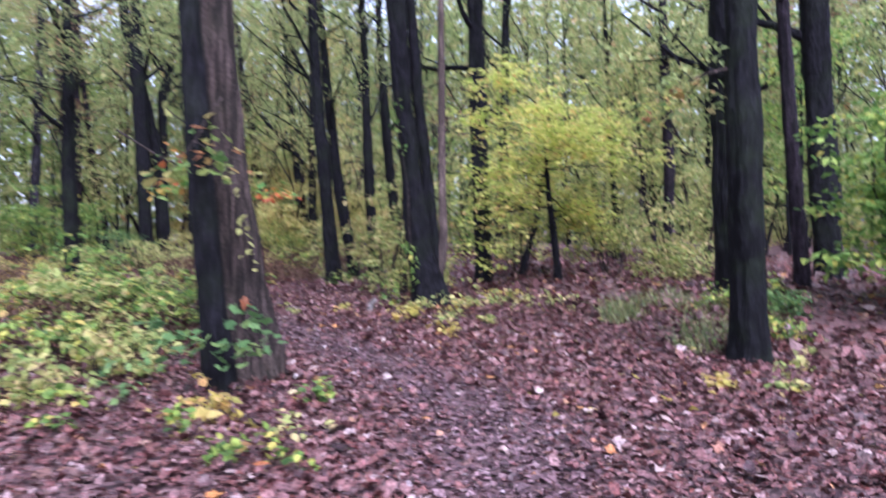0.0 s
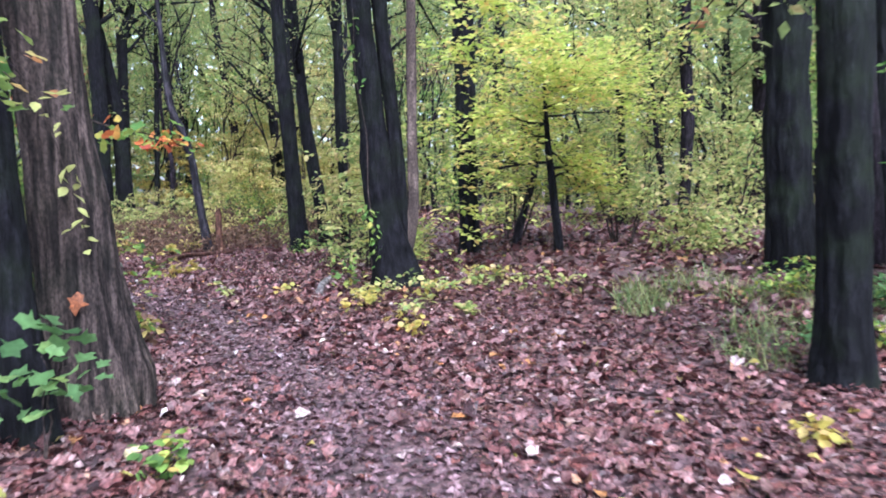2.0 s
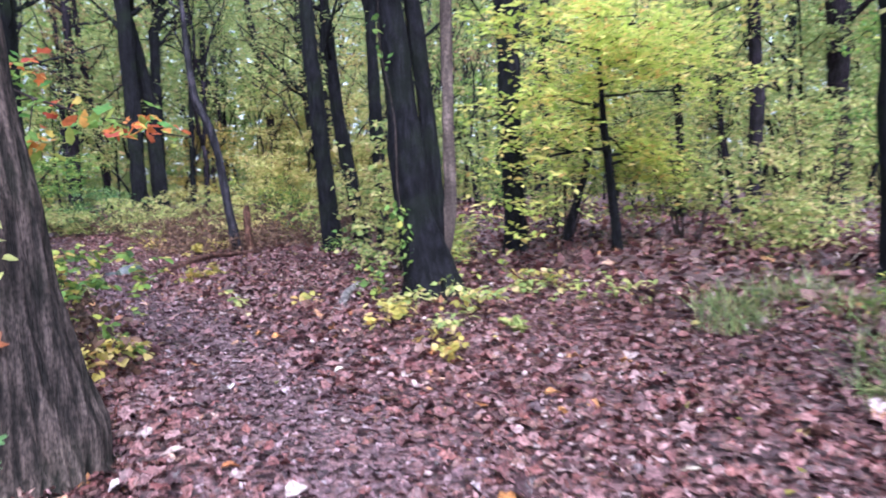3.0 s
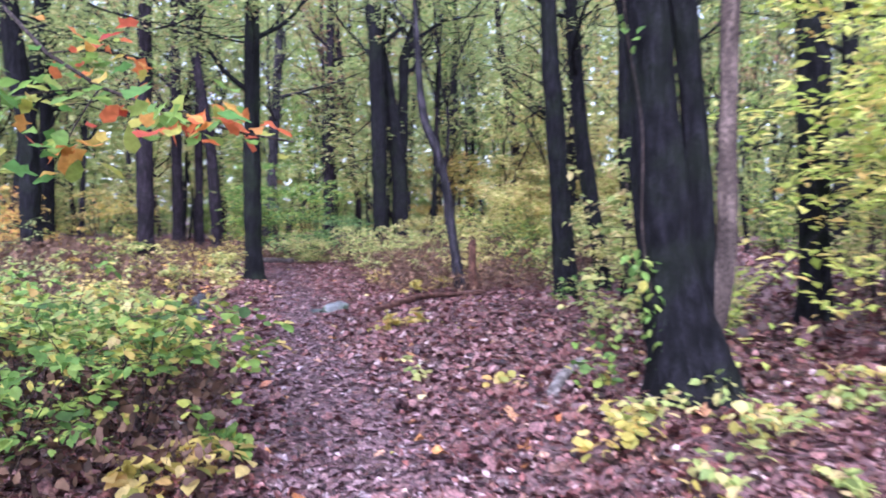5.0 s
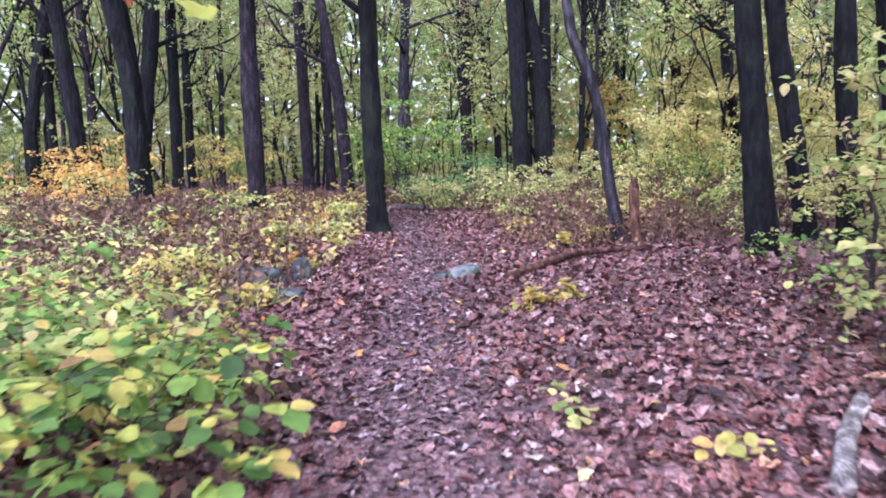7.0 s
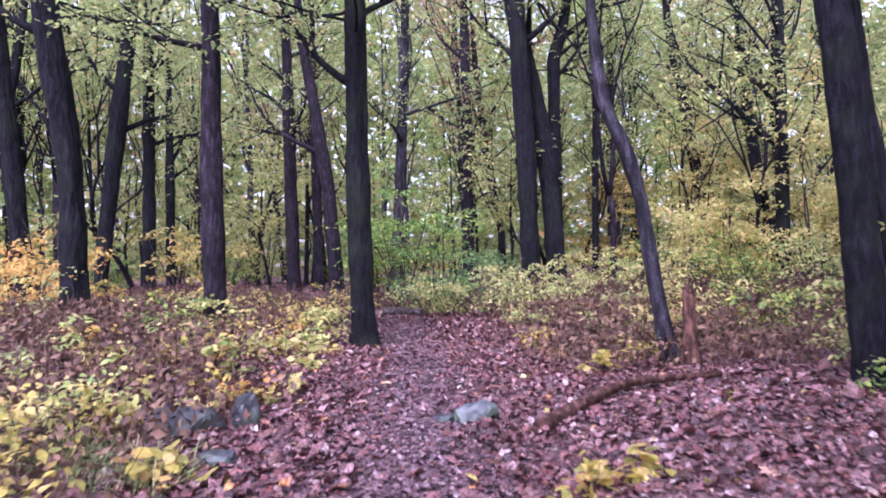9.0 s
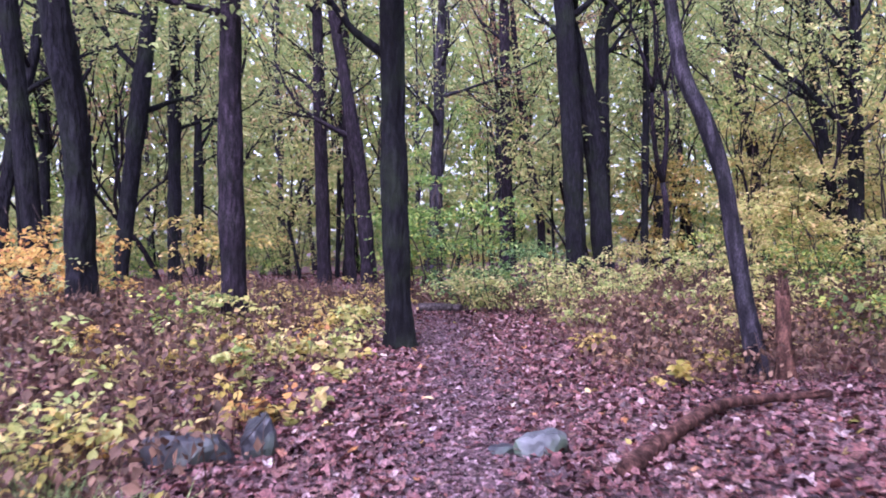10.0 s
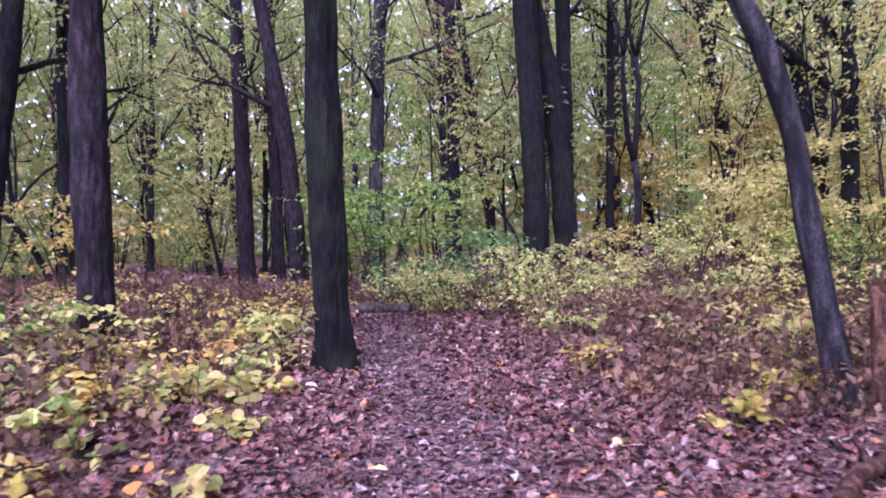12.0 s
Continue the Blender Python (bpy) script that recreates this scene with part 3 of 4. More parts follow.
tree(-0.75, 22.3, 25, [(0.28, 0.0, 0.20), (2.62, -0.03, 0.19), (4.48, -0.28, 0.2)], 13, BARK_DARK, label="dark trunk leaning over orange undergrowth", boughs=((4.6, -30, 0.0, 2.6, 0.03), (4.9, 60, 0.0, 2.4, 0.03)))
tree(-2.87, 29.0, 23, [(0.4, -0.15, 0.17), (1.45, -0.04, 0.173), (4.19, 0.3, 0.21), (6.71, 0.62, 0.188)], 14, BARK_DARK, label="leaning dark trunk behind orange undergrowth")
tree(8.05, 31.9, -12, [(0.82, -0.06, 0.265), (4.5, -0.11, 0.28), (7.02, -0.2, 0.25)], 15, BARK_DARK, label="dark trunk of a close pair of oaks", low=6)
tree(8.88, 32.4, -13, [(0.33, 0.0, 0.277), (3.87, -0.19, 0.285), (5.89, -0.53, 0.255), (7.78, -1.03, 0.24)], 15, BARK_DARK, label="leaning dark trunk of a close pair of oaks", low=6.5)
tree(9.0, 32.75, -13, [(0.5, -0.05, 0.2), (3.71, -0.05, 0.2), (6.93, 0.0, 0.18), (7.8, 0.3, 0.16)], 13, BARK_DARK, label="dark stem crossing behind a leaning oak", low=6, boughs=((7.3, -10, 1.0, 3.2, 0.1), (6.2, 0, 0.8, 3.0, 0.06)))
tree(7.75, 19.95, -25, [(0.1, 0.05, 0.105), (1.28, -0.14, 0.098), (2.2, -0.26, 0.092), (2.9, -0.45, 0.095), (3.45, -0.70, 0.082), (4.2, -0.8, 0.072)], 9, BARK_GREY, label="thin grey tree with a kinked, bent trunk", low=5, limbs=5, flare=0.2, lumpy=0.05)
tree(2.37, 32.2, 5, [(0.49, 0.0, 0.205), (3.17, -0.16, 0.193), (4.95, -0.41, 0.178), (7.61, -0.8, 0.133)], 13, BARK_BROWN, label="brown trunk bending to one side")
tree(0.95, 33.6, 9, [(0.95, 0.01, 0.2), (4.92, -0.03, 0.19)], 13, BARK_BROWN, label=OAK)
tree(1.6, 34.6, 7, [(0.9, 0.01, 0.16), (4.68, 0.0, 0.15)], 11, BARK_BROWN, label="slim brown tree in the undergrowth")
tree(4.07, 33.7, 0, [(0.56, 0.01, 0.18), (3.28, 0.23, 0.17), (8.08, 0.49, 0.144)], 14, BARK_GREY, label="tall smooth grey trunk behind green shrubs")
tree(6.85, 40.2, -5, [(2.11, 0.1, 0.20), (10.16, 0.11, 0.18)], 14, BARK_BROWN, LEAF_RUSSET, label="brown tree with russet leaves", low=5)
tree(8.4, 41.5, -5, [(2.0, 0.0, 0.16), (5.0, -0.5, 0.15), (9.0, -0.9, 0.12)], 13, BARK_BROWN, LEAF_RUSSET, label="bent slim tree with russet leaves", low=4.5)
tree(12.92, 41.2, -17, [(0.61, 0.01, 0.175), (7.58, 0.15, 0.163)], 13, BARK_DARK, label="slim forked tree in yellow-green undergrowth", low=5.5)
tree(14.28, 29.6, -30, [(0.7, 0.01, 0.184), (3.98, 0.06, 0.157)], 11, BARK_DARK, LEAF_CANOPY, label="dark tree with spreading arched limbs", low=3.5, reach=3.4, boughs=((3.6, 150, 0.9, 4.5, 0.11), (4.5, 145, 1.3, 3.5, 0.08)))
tree(15.0, 31.6, -30, [(0.64, 0.01, 0.175), (4.86, -0.54, 0.165)], 12, BARK_DARK, LEAF_CANOPY, label="dark tree leaning among yellow leaves")
tree(-5.33, 41.9, 18, [(1.0, 0.01, 0.19), (4.3, 0.08, 0.19)], 12, BARK_DARK, label="dark forked tree far among shrubs", low=4)
tree(10.7, 19.4, -28, [(0.28, -0.01, 0.163), (3.12, -0.48, 0.161)], 13, BARK_DARK, label="dark trunk leaning over yellow undergrowth")
tree(10.75, 18.3, -30, [(0.33, -0.01, 0.158), (2.99, -0.14, 0.146)], 12, BARK_DARK, label=OAK)
tree(13.73, 21.7, -33, [(0.46, -0.01, 0.183), (3.17, -0.31, 0.17)], 13, BARK_DARK, label=OAK)
tree(-3.63, 25.8, 21, [(0.5, 0.4, 0.18), (2.69, 0.21, 0.185), (6.14, -0.07, 0.167)], 13, BARK_DARK, label=OAK)
tree(-9.87, 38.9, 24, [(1.0, 0.0, 0.182), (7.32, 0.03, 0.18)], 14, BARK_DARK, label=OAK)
tree(-3.5, 33.9, 16, [(1.0, 0.0, 0.194), (6.29, 0.12, 0.172)], 13, BARK_DARK, label=OAK, low=4)
tree(-7.1, 31.2, 30, [(2.21, 0.07, 0.183), (5.32, 0.65, 0.171), (6.44, 0.94, 0.141)], 12, BARK_DARK, label="dark leaning tree with forked limbs", low=4)
tree(16.47, 34.1, -32, [(1.0, 0.0, 0.187), (5.65, 0.05, 0.155)], 12, BARK_BROWN, LEAF_YELLOW, label="brown trunk in a mass of yellow leaves", low=2.5)
tree(10.36, 33.9, -18, [(0.72, 0.02, 0.105), (5.19, 0.17, 0.104)], 10, BARK_DARK, label="thin dark tree forking high up", low=5)
tree(14.5, 35.1, -21, [(1.13, 0.02, 0.19), (3.64, -0.26, 0.176), (8.76, -1.04, 0.148)], 12, BARK_BROWN, LEAF_CANOPY, label="bent brown tree in yellow undergrowth")
tree(16.43, 19.5, -40, [(0.83, 0.0, 0.19), (3.44, 0.1, 0.18)], 13, BARK_DARK, label=OAK, low=3.5)
tree(17.3, 13.8, -53, [(0.4, 0.0, 0.08), (1.88, -0.28, 0.067)], 6, BARK_BROWN, LEAF_YELLOWGREEN, label="thin young tree with many low shoots", low=1.5, reach=1.5)
tree(18.7, 16.5, -49, [(1.1, 0.01, 0.11), (6.56, -0.27, 0.091)], 10, BARK_DARK, LEAF_YELLOWGREEN, label="thin dark tree among yellow leaves", low=3)
tree(11.1, 12.48, -42, [(0.2, 0.0, 0.08), (1.2, 0.3, 0.06)], 4.5, BARK_GREY, LEAF_YELLOWGREEN, label="short crooked young tree in a glade", limbs=4, low=1.6, reach=1.3, size=0.09)
# small spreading tree over the glade
tree(10.51, 10.78, -45, [(0.22, 0.0, 0.075), (1.0, -0.08, 0.065), (1.78, -0.17, 0.05)], 3.5, BARK_DARK, LEAF_GLADE, label="small spreading tree with layers of pale yellow-green leaves", limbs=17, low=1.2, reach=1.9, dense=28, size=0.12, spread=0.40, up=(0.0, 0.16), flat=0.06, rise=0.0)

# ---- woods behind ----
def far_tree(seed, height, r, mat, leaf_mat, label, fork, limbs=9, dense=14):
    rng = np.random.default_rng(seed)
    base = tagged(new("woodland_tree"), label, "tree", "far woodland trees")
    lean = rng.normal(0, 0.35)
    pts, rad = trunk_line([(0.3, 0, r), (3, lean * 0.4, r * 0.85), (6, lean, r * 0.7)], height, rng.uniform(0, 360))
    v, f = tube(pts, rad, 9, 0.03, 0.3, seed)
    part("trunk", v, f, mat, base, smooth=True)
    tips = [pts[-1]]
    for i in range(limbs):
        z = fork + (height - fork) * i / (limbs + 1.5)
        k = min(np.searchsorted(pts[:, 2], z), len(pts) - 2)
        a = rng.uniform(0, 6.28)
        (bv, bf), t = bough(rng, pts[k], (math.cos(a), math.sin(a), rng.uniform(1.3, 3.4)), rng.uniform(3.0, 6.5), max(rad[k] * 0.62, 0.04), 0.3, 5, 5)
        part("limb", bv, bf, mat, base, smooth=True)
        tips += t
    v, f = foliage(rng, tips, int(dense * 1.6), 0.75, 0.4, 0.165)
    part("crown", v, f, leaf_mat, base)
    return base


# most far trunks take grey or brown bark, lightened in place of distance haze
FAR = [far_tree(101, 18, 0.16, BARK_GREY, LEAF_CANOPY, "grey oak far back in the wood, bark lightened for haze", 3.5, 11, 11),
       far_tree(102, 16, 0.13, BARK_BROWN, LEAF_CANOPY, "brown tree far back in the wood, bark lightened for haze", 2.5),
       far_tree(103, 19, 0.19, BARK_BROWN, LEAF_YELLOWGREEN, "brown oak with yellowing crown far back, bark lightened for haze", 4.5),
       far_tree(104, 14, 0.11, BARK_DARK, LEAF_CANOPY, "slim dark tree forking low", 2.0, 14, 5),
       far_tree(105, 17, 0.15, BARK_BROWN, LEAF_RUSSET, "brown tree with russet crown, bark lightened for haze", 3.5),
       far_tree(106, 13, 0.09, BARK_DARK, LEAF_GREEN, "thin dark tree with green crown", 2.5),
       far_tree(107, 18, 0.15, BARK_GREY, LEAF_CANOPY, "tree far back in the wood, bark greyed for haze", 3.0, 13, 6)]
taken = [(2.38, 6.93), (0, 0)]


def far_spots(n, near, far, seed, gap, clear=13.0):
    """Free places round the wood, clear of the path and of one another."""
    rng = np.random.default_rng(seed)
    out = []
    while len(out) < n:
        a, d = rng.uniform(0, 2 * math.pi), math.sqrt(rng.uniform(near * near, far * far))
        x, y = 4 + d * math.sin(a), 13 + d * math.cos(a)
        ahead = -0.75 < math.atan2(x - 4, y - 8) < 1.35
        if not ahead and rng.uniform() < 0.8 or off_path(x, y) < clear or (abs(x - 4.5) < 3 and y < 40 and y > 0):
            continue
        if all((x - p) ** 2 + (y - q) ** 2 > gap * gap for p, q in out):
            out.append((x, y))
    return out


used = set()
for k, (x, y) in enumerate(far_spots(125, 18, 62, 11, 2.1)):
    b = FAR[(0, 3, 6, 1, 3, 2, 5, 6, 3, 4, 0, 6)[(k * 5 + k // 12) % 12]]
    rng_k = random.Random(k)
    m = pose(x, y, float(hill(x, y)) - 0.02, 0, 0, rng_k.uniform(0, 360))
    if b.name in used:
        copy_thing(b, m)
    else:
        b.matrix_basis = m
        used.add(b.name)

rng = np.random.default_rng(77)
n = 150000
ang, dist = rng.uniform(-1.1, 1.75, n), 46 + 42 * rng.uniform(size=n) ** 0.8
top = 26 + 7 * np.sin(ang * 9) * np.sin(ang * 23 + 1)
at = np.stack([4 + dist * np.sin(ang), 10 + dist * np.cos(ang), 0.4 + top * rng.uniform(size=n) ** 0.95], -1)
v, f = leaves(SLIM, at, rng.uniform(0.4, 0.82, n) * (0.6 + dist / 90), rng.uniform(0, 6.28, n), rng.normal(-0.3, 0.5, n), rng.normal(0, 0.6, n))
tagged(part("far_woods", v, f, LEAF_CANOPY), "hazy yellow-green foliage of the far woods", "far woods", kind="stuff")



def young_tree(seed, height, leaf_mat, label):
    """A thin understorey tree, leafy from low down."""
    rng = np.random.default_rng(seed)
    base = tagged(new("young_tree"), label, "tree", "young understorey trees")
    pts, rad = trunk_line([(0.3, 0, 0.06), (2, rng.normal(0, 0.2), 0.05), (3.5, rng.normal(0, 0.3), 0.04)], height, rng.uniform(0, 360))
    v, f = tube(pts, rad, 8, 0.03, 0.2, seed)
    part("trunk", v, f, BARK_DARK, base, smooth=True)
    tips = [pts[-1]]
    for i in range(9):
        k = min(np.searchsorted(pts[:, 2], 1.4 + (height - 1.8) * i / 9), len(pts) - 2)
        a = rng.uniform(0, 6.28)
        (bv, bf), t = bough(rng, pts[k], (math.cos(a), math.sin(a), rng.uniform(0.2, 0.9)), rng.uniform(1.2, 2.4), max(rad[k] * 0.5, 0.012), 0.2, 5, 4)
        part("limb", bv, bf, BARK_DARK, base, smooth=True)
        tips += t
    v, f = foliage(rng, tips, 11, 0.4, 0.28, 0.14)
    part("crown", v, f, leaf_mat, base)
    return base


YOUNG = [young_tree(201, 6.5, LEAF_CANOPY, "thin young tree with green and yellow sprays"), young_tree(202, 5.0, LEAF_YELLOWGREEN, "thin young tree with yellow-green sprays"),
         young_tree(203, 7.5, LEAF_GREEN, "thin young tree with green layered sprays")]
used = set()
for k, (x, y) in enumerate(far_spots(62, 15, 46, 31, 2.4) + far_spots(34, 15, 32, 63, 2.0, 8.5)):
    b = YOUNG[(k * 2 + k // 4) % 3]
    m = pose(x, y, float(hill(x, y)) - 0.02, 0, 0, (k * 101) % 360)
    if b.name in used:
        copy_thing(b, m)
    else:
        b.matrix_basis = m
        used.add(b.name)

def forked_tree(seed, height, r, leaf_mat, label, dense):
    """A thin tree that forks again and again into steep, bending stems."""
    rng = np.random.default_rng(seed)
    base = tagged(new("forked_tree"), label, "tree", "thin forked trees")
    tips = []

    def stem(start, way, length, radius, level):
        n = 7
        p, w = [np.asarray(start, dtype=float)], np.asarray(way, dtype=float) / np.linalg.norm(way)
        bend = rng.normal(0, 0.05, 3)
        for _ in range(n):
            w = w + bend + rng.normal(0, 0.05, 3) + np.array([0, 0, 0.05])
            w /= np.linalg.norm(w)
            p.append(p[-1] + w * length / n)
        out = [tube(np.array(p), radius * np.linspace(1, 0.66, n + 1), 8 - level, 0.03, 0.3 if level == 0 else 0.0, rng.integers(1e6))]
        forks = []
        if level < 4:
            a = rng.uniform(0, 6.28)
            for q in range(2 if rng.uniform() < 0.75 else 3):
                b = a + q * 2.6 + rng.normal(0, 0.4)
                forks.append((p[-1], w + rng.uniform(0.22, 0.5) * np.array([math.cos(b), math.sin(b), 0.1]), length * rng.uniform(0.62, 0.95), radius * (0.62 if q else 0.66), level + 1))
        else:
            tips.extend((p[-1], p[4]))
        return out, forks

    def all_of(args):
        out, forks = stem(*args)
        for g in forks:
            out += all_of(g)
        return out

    trunk, forks = stem((0, 0, -0.1), (rng.normal(0, 0.12), rng.normal(0, 0.12), 1), height * 0.27, r, 0)
    v, f = join(trunk)
    # brown instead of dark bark: haze between the trunks put into the colour
    part("trunk", v, f, BARK_BROWN, base, smooth=True)
    for g in forks:
        v, f = join(all_of(g))
        part("limb", v, f, BARK_BROWN, base, smooth=True)
    v, f = foliage(rng, tips, dense, 0.5, 0.4, 0.13)
    part("crown", v, f, leaf_mat, base)
    return base


FORKED = [forked_tree(301, 9.0, 0.10, LEAF_CANOPY, "thin tree forking into steep stems, bark browned for haze", 14), forked_tree(302, 7.5, 0.075, LEAF_YELLOWGREEN, "slender forked tree with sparse yellow leaves", 14),
          forked_tree(303, 10.5, 0.12, LEAF_CANOPY, "forked tree with a thin crown, bark browned for haze", 14), forked_tree(304, 8.5, 0.085, LEAF_RUSSET, "slender forked tree with rusty leaves", 7)]
used = set()
for k, (x, y) in enumerate(far_spots(80, 15, 36, 51, 1.7, 8.0)):
    b = FORKED[(k * 3 + k // 4) % 4]
    m = pose(x, y, float(hill(x, y)) - 0.02, 0, 0, (k * 77) % 360)
    if b.name in used:
        copy_thing(b, m)
    else:
        b.matrix_basis = m
        used.add(b.name)

# ---- undergrowth ----
UNDER = [shrub(40, 40, 1.3, 1.5, LEAF_YELLOWGREEN, "yellow-green woodland shrub among the trunks", 6, 24, 36, 0.09, group="woodland shrubs", seed=1),
         shrub(41, 40, 2.4, 2.0, LEAF_CANOPY, "tall green and yellow woodland shrub", 6, 30, 45, 0.10, 0.3, group="woodland shrubs", seed=2),
         shrub(42, 40, 1.0, 1.6, LEAF_YELLOW, "low yellow-leaved shrub among the trunks", 6, 24, 30, 0.085, group="woodland shrubs", seed=3),
         shrub(43, 40, 1.8, 1.8, LEAF_GREEN, "leafy green woodland shrub under the trees", 6, 26, 40, 0.09, group="woodland shrubs", seed=4),
         shrub(44, 40, 3.4, 2.6, LEAF_YELLOWGREEN, "tall pale yellow understorey bush", 6, 34, 54, 0.11, 0.36, group="woodland shrubs", seed=5)]
used = set()
for k, (x, y) in enumerate(far_spots(140, 13, 50, 23, 1.3)):
    b = UNDER[(k * 3 + k // 5) % 5]
    m = pose(x, y, float(hill(x, y)) - 0.02, 0, 0, (k * 137) % 360)
    if b.name in used:
        copy_thing(b, m)
    else:
        b.matrix_basis = m
        used.add(b.name)

OR = "airy bush of turning yellow leaves under dark trunks"
for x, y, h, w, s in ((-1.3, 24.4, 1.7, 1.9, 1), (-2.7, 25.6, 2.0, 2.2, 2), (0.2, 25.0, 1.7, 1.8, 3), (-3.8, 24.2, 1.5, 1.8, 4), (-1.6, 22.6, 1.1, 1.4, 5)):
    shrub(x, y, h, w, (LEAF_YELLOW, LEAF_ORANGE, LEAF_ORANGE)[s % 3], OR, 6, 22, 49, 0.10, 0.3, 0.15, seed=s, group="orange bushes")
for x, y, h, w, s in ((4.3, 30.0, 3.3, 2.2, 1), (5.4, 30.6, 2.6, 2.4, 2), (3.7, 31.2, 2.8, 1.8, 3)):
    shrub(x, y, h, w, LEAF_GREEN, "bright green bush in layered sprays", 6, 24, 63, 0.12, 0.42, 0.05, seed=s, group="green bushes")
for x, y, h, w, s in ((5.2, 28.3, 1.8, 2.2, 4), (6.3, 28.8, 1.5, 2.0, 5)):
    shrub(x, y, h, w, LEAF_BLUEGREEN, "low deep green bush with arching stems", 7, 24, 42, 0.10, 0.34, 0.10, seed=s, group="green bushes")
for x, y, h, w, s in ((1.8, 24.0, 0.9, 1.5, 1), (2.7, 24.4, 1.0, 1.3, 2), (3.0, 23.2, 0.8, 0.9, 3), (0.8, 23.6, 0.8, 1.3, 4), (3.0, 25.8, 0.9, 1.3, 12)):
    shrub(x, y, h, w, LEAF_YELLOW, "low yellow-leaved shrub at the path's edge", 6, 16, 24, 0.075, 0.2, seed=s, group="yellow shrubs")
for x, y, h, w, s in ((5.4, 26.6, 1.0, 1.4, 5), (6.4, 26.0, 1.2, 1.5, 6), (7.2, 27.0, 1.2, 1.5, 7), (4.9, 27.4, 0.8, 1.2, 8), (6.6, 24.8, 0.7, 1.1, 9), (7.9, 25.2, 0.8, 1.2, 10), (8.8, 24.0, 0.8, 1.2, 11), (9.3, 26.2, 1.3, 1.6, 12)):
    shrub(x, y, h, w, LEAF_YELLOWGREEN, "low yellow-green shrub beyond the path's end", 6, 22, 40, 0.08, 0.2, seed=s, group="yellow-green shrubs")
for x, y, h, w, s in ((13.2, 33.0, 5.0, 3.4, 1), (15.3, 35.5, 5.5, 3.6, 2), (17.5, 32.5, 5.0, 3.6, 3), (11.5, 36.5, 4.0, 3.0, 4), (12.6, 29.0, 2.6, 2.4, 5), (15.0, 29.5, 4.0, 3.2, 7), (16.8, 28.0, 3.0, 2.8, 9)):
    shrub(x, y, h, w, LEAF_PALE if s % 2 else LEAF_YELLOW, "tall bush of glowing yellow leaves", 6, 40, 110, 0.13, 0.42, 0.3, seed=s, group="yellow bushes")
for x, y, h, w, s in ((9.5, 3.9, 3.2, 1.8, 1), (10.5, 4.5, 2.6, 1.6, 2), (11.2, 4.2, 3.4, 2.2, 3)):
    shrub(x, y, h, w, LEAF_GREEN, "tall leafy green bush beside black trunks", 5, 28, 63, 0.13, 0.34, 0.1, seed=s, group="green bushes")
shrub(7.65, 12.1, 2.7, 1.6, LEAF_YELLOWGREEN, "young sapling with bright yellow-green leaves", 4, 22, 30, 0.11, 0.2, 0.35, seed=8, name="sapling", shape=OVAL)
shrub(8.7, 14.5, 3.0, 1.9, LEAF_YELLOWGREEN, "young sapling with pale yellow leaves", 4, 20, 36, 0.11, 0.2, 0.35, seed=9, name="sapling", shape=OVAL)
for x, y, h, w, s in ((12.3, 11.0, 2.2, 2.2, 1), (13.4, 9.6, 2.4, 2.2, 2), (12.2, 13.8, 2.4, 2.2, 3), (9.2, 13.5, 0.8, 1.3, 4), (13.5, 15.5, 2.8, 2.6, 5), (11.6, 8.8, 1.2, 1.6, 6)):
    shrub(x, y, h, w, LEAF_YELLOWGREEN, "pale yellow-green bush round the glade", 6, 26, 54, 0.09, 0.3, 0.3, seed=s, group="glade bushes")

for x, y, h, w, s in ((9.6, 15.4, 1.5, 1.6, 12), (10.2, 16.7, 1.7, 1.8, 13), (10.9, 17.4, 1.0, 1.4, 14), (9.8, 18.9, 1.1, 1.6, 15), (9.4, 23.2, 0.9, 1.5, 1), (10.6, 24.4, 1.2, 1.7, 2), (11.8, 23.4, 1.3, 1.8, 3), (10.3, 26.4, 1.3, 1.8, 4), (12.0, 26.3, 1.6, 2.0, 5), (13.4, 25.0, 1.6, 2.0, 6), (9.0, 28.4, 1.3, 1.8, 7), (10.8, 28.6, 1.6, 2.0, 8), (12.6, 22.0, 1.2, 1.7, 9), (8.6, 21.9, 0.6, 1.2, 10), (9.9, 21.4, 0.7, 1.3, 11)):
    shrub(x, y, h, w, (LEAF_YELLOWGREEN, LEAF_PALE, LEAF_BRAMBLE)[s % 3], "airy yellow-green shrub in withered growth", 6, 22, 40, 0.085, 0.22, 0.35, 0.4, seed=s, group="shrubs in withered growth")
for k, (x, y, h) in enumerate(((-2.4, 14.0, 1.0), (-1.2, 15.2, 0.6), (-3.2, 16.5, 1.2), (-0.4, 14.2, 0.55), (-1.8, 17.4, 0.9), (-0.2, 16.4, 0.4), (-2.8, 19.0, 1.1), (-0.9, 18.9, 0.5), (-4.2, 18.0, 1.4), (-4.6, 21.0, 1.4), (-2.6, 21.4, 0.9), (0.9, 13.0, 0.5))):
    shrub(x, y, h, 1.2 + 0.5 * h, (LEAF_YELLOWGREEN, LEAF_PALE, LEAF_YELLOWGREEN, LEAF_YELLOW)[k % 4], "thin yellow-green shrub on the leafy bank", 5, 16, 30, 0.085, 0.2, 0.3, 0.4, seed=k, group="thin shrubs on the bank")

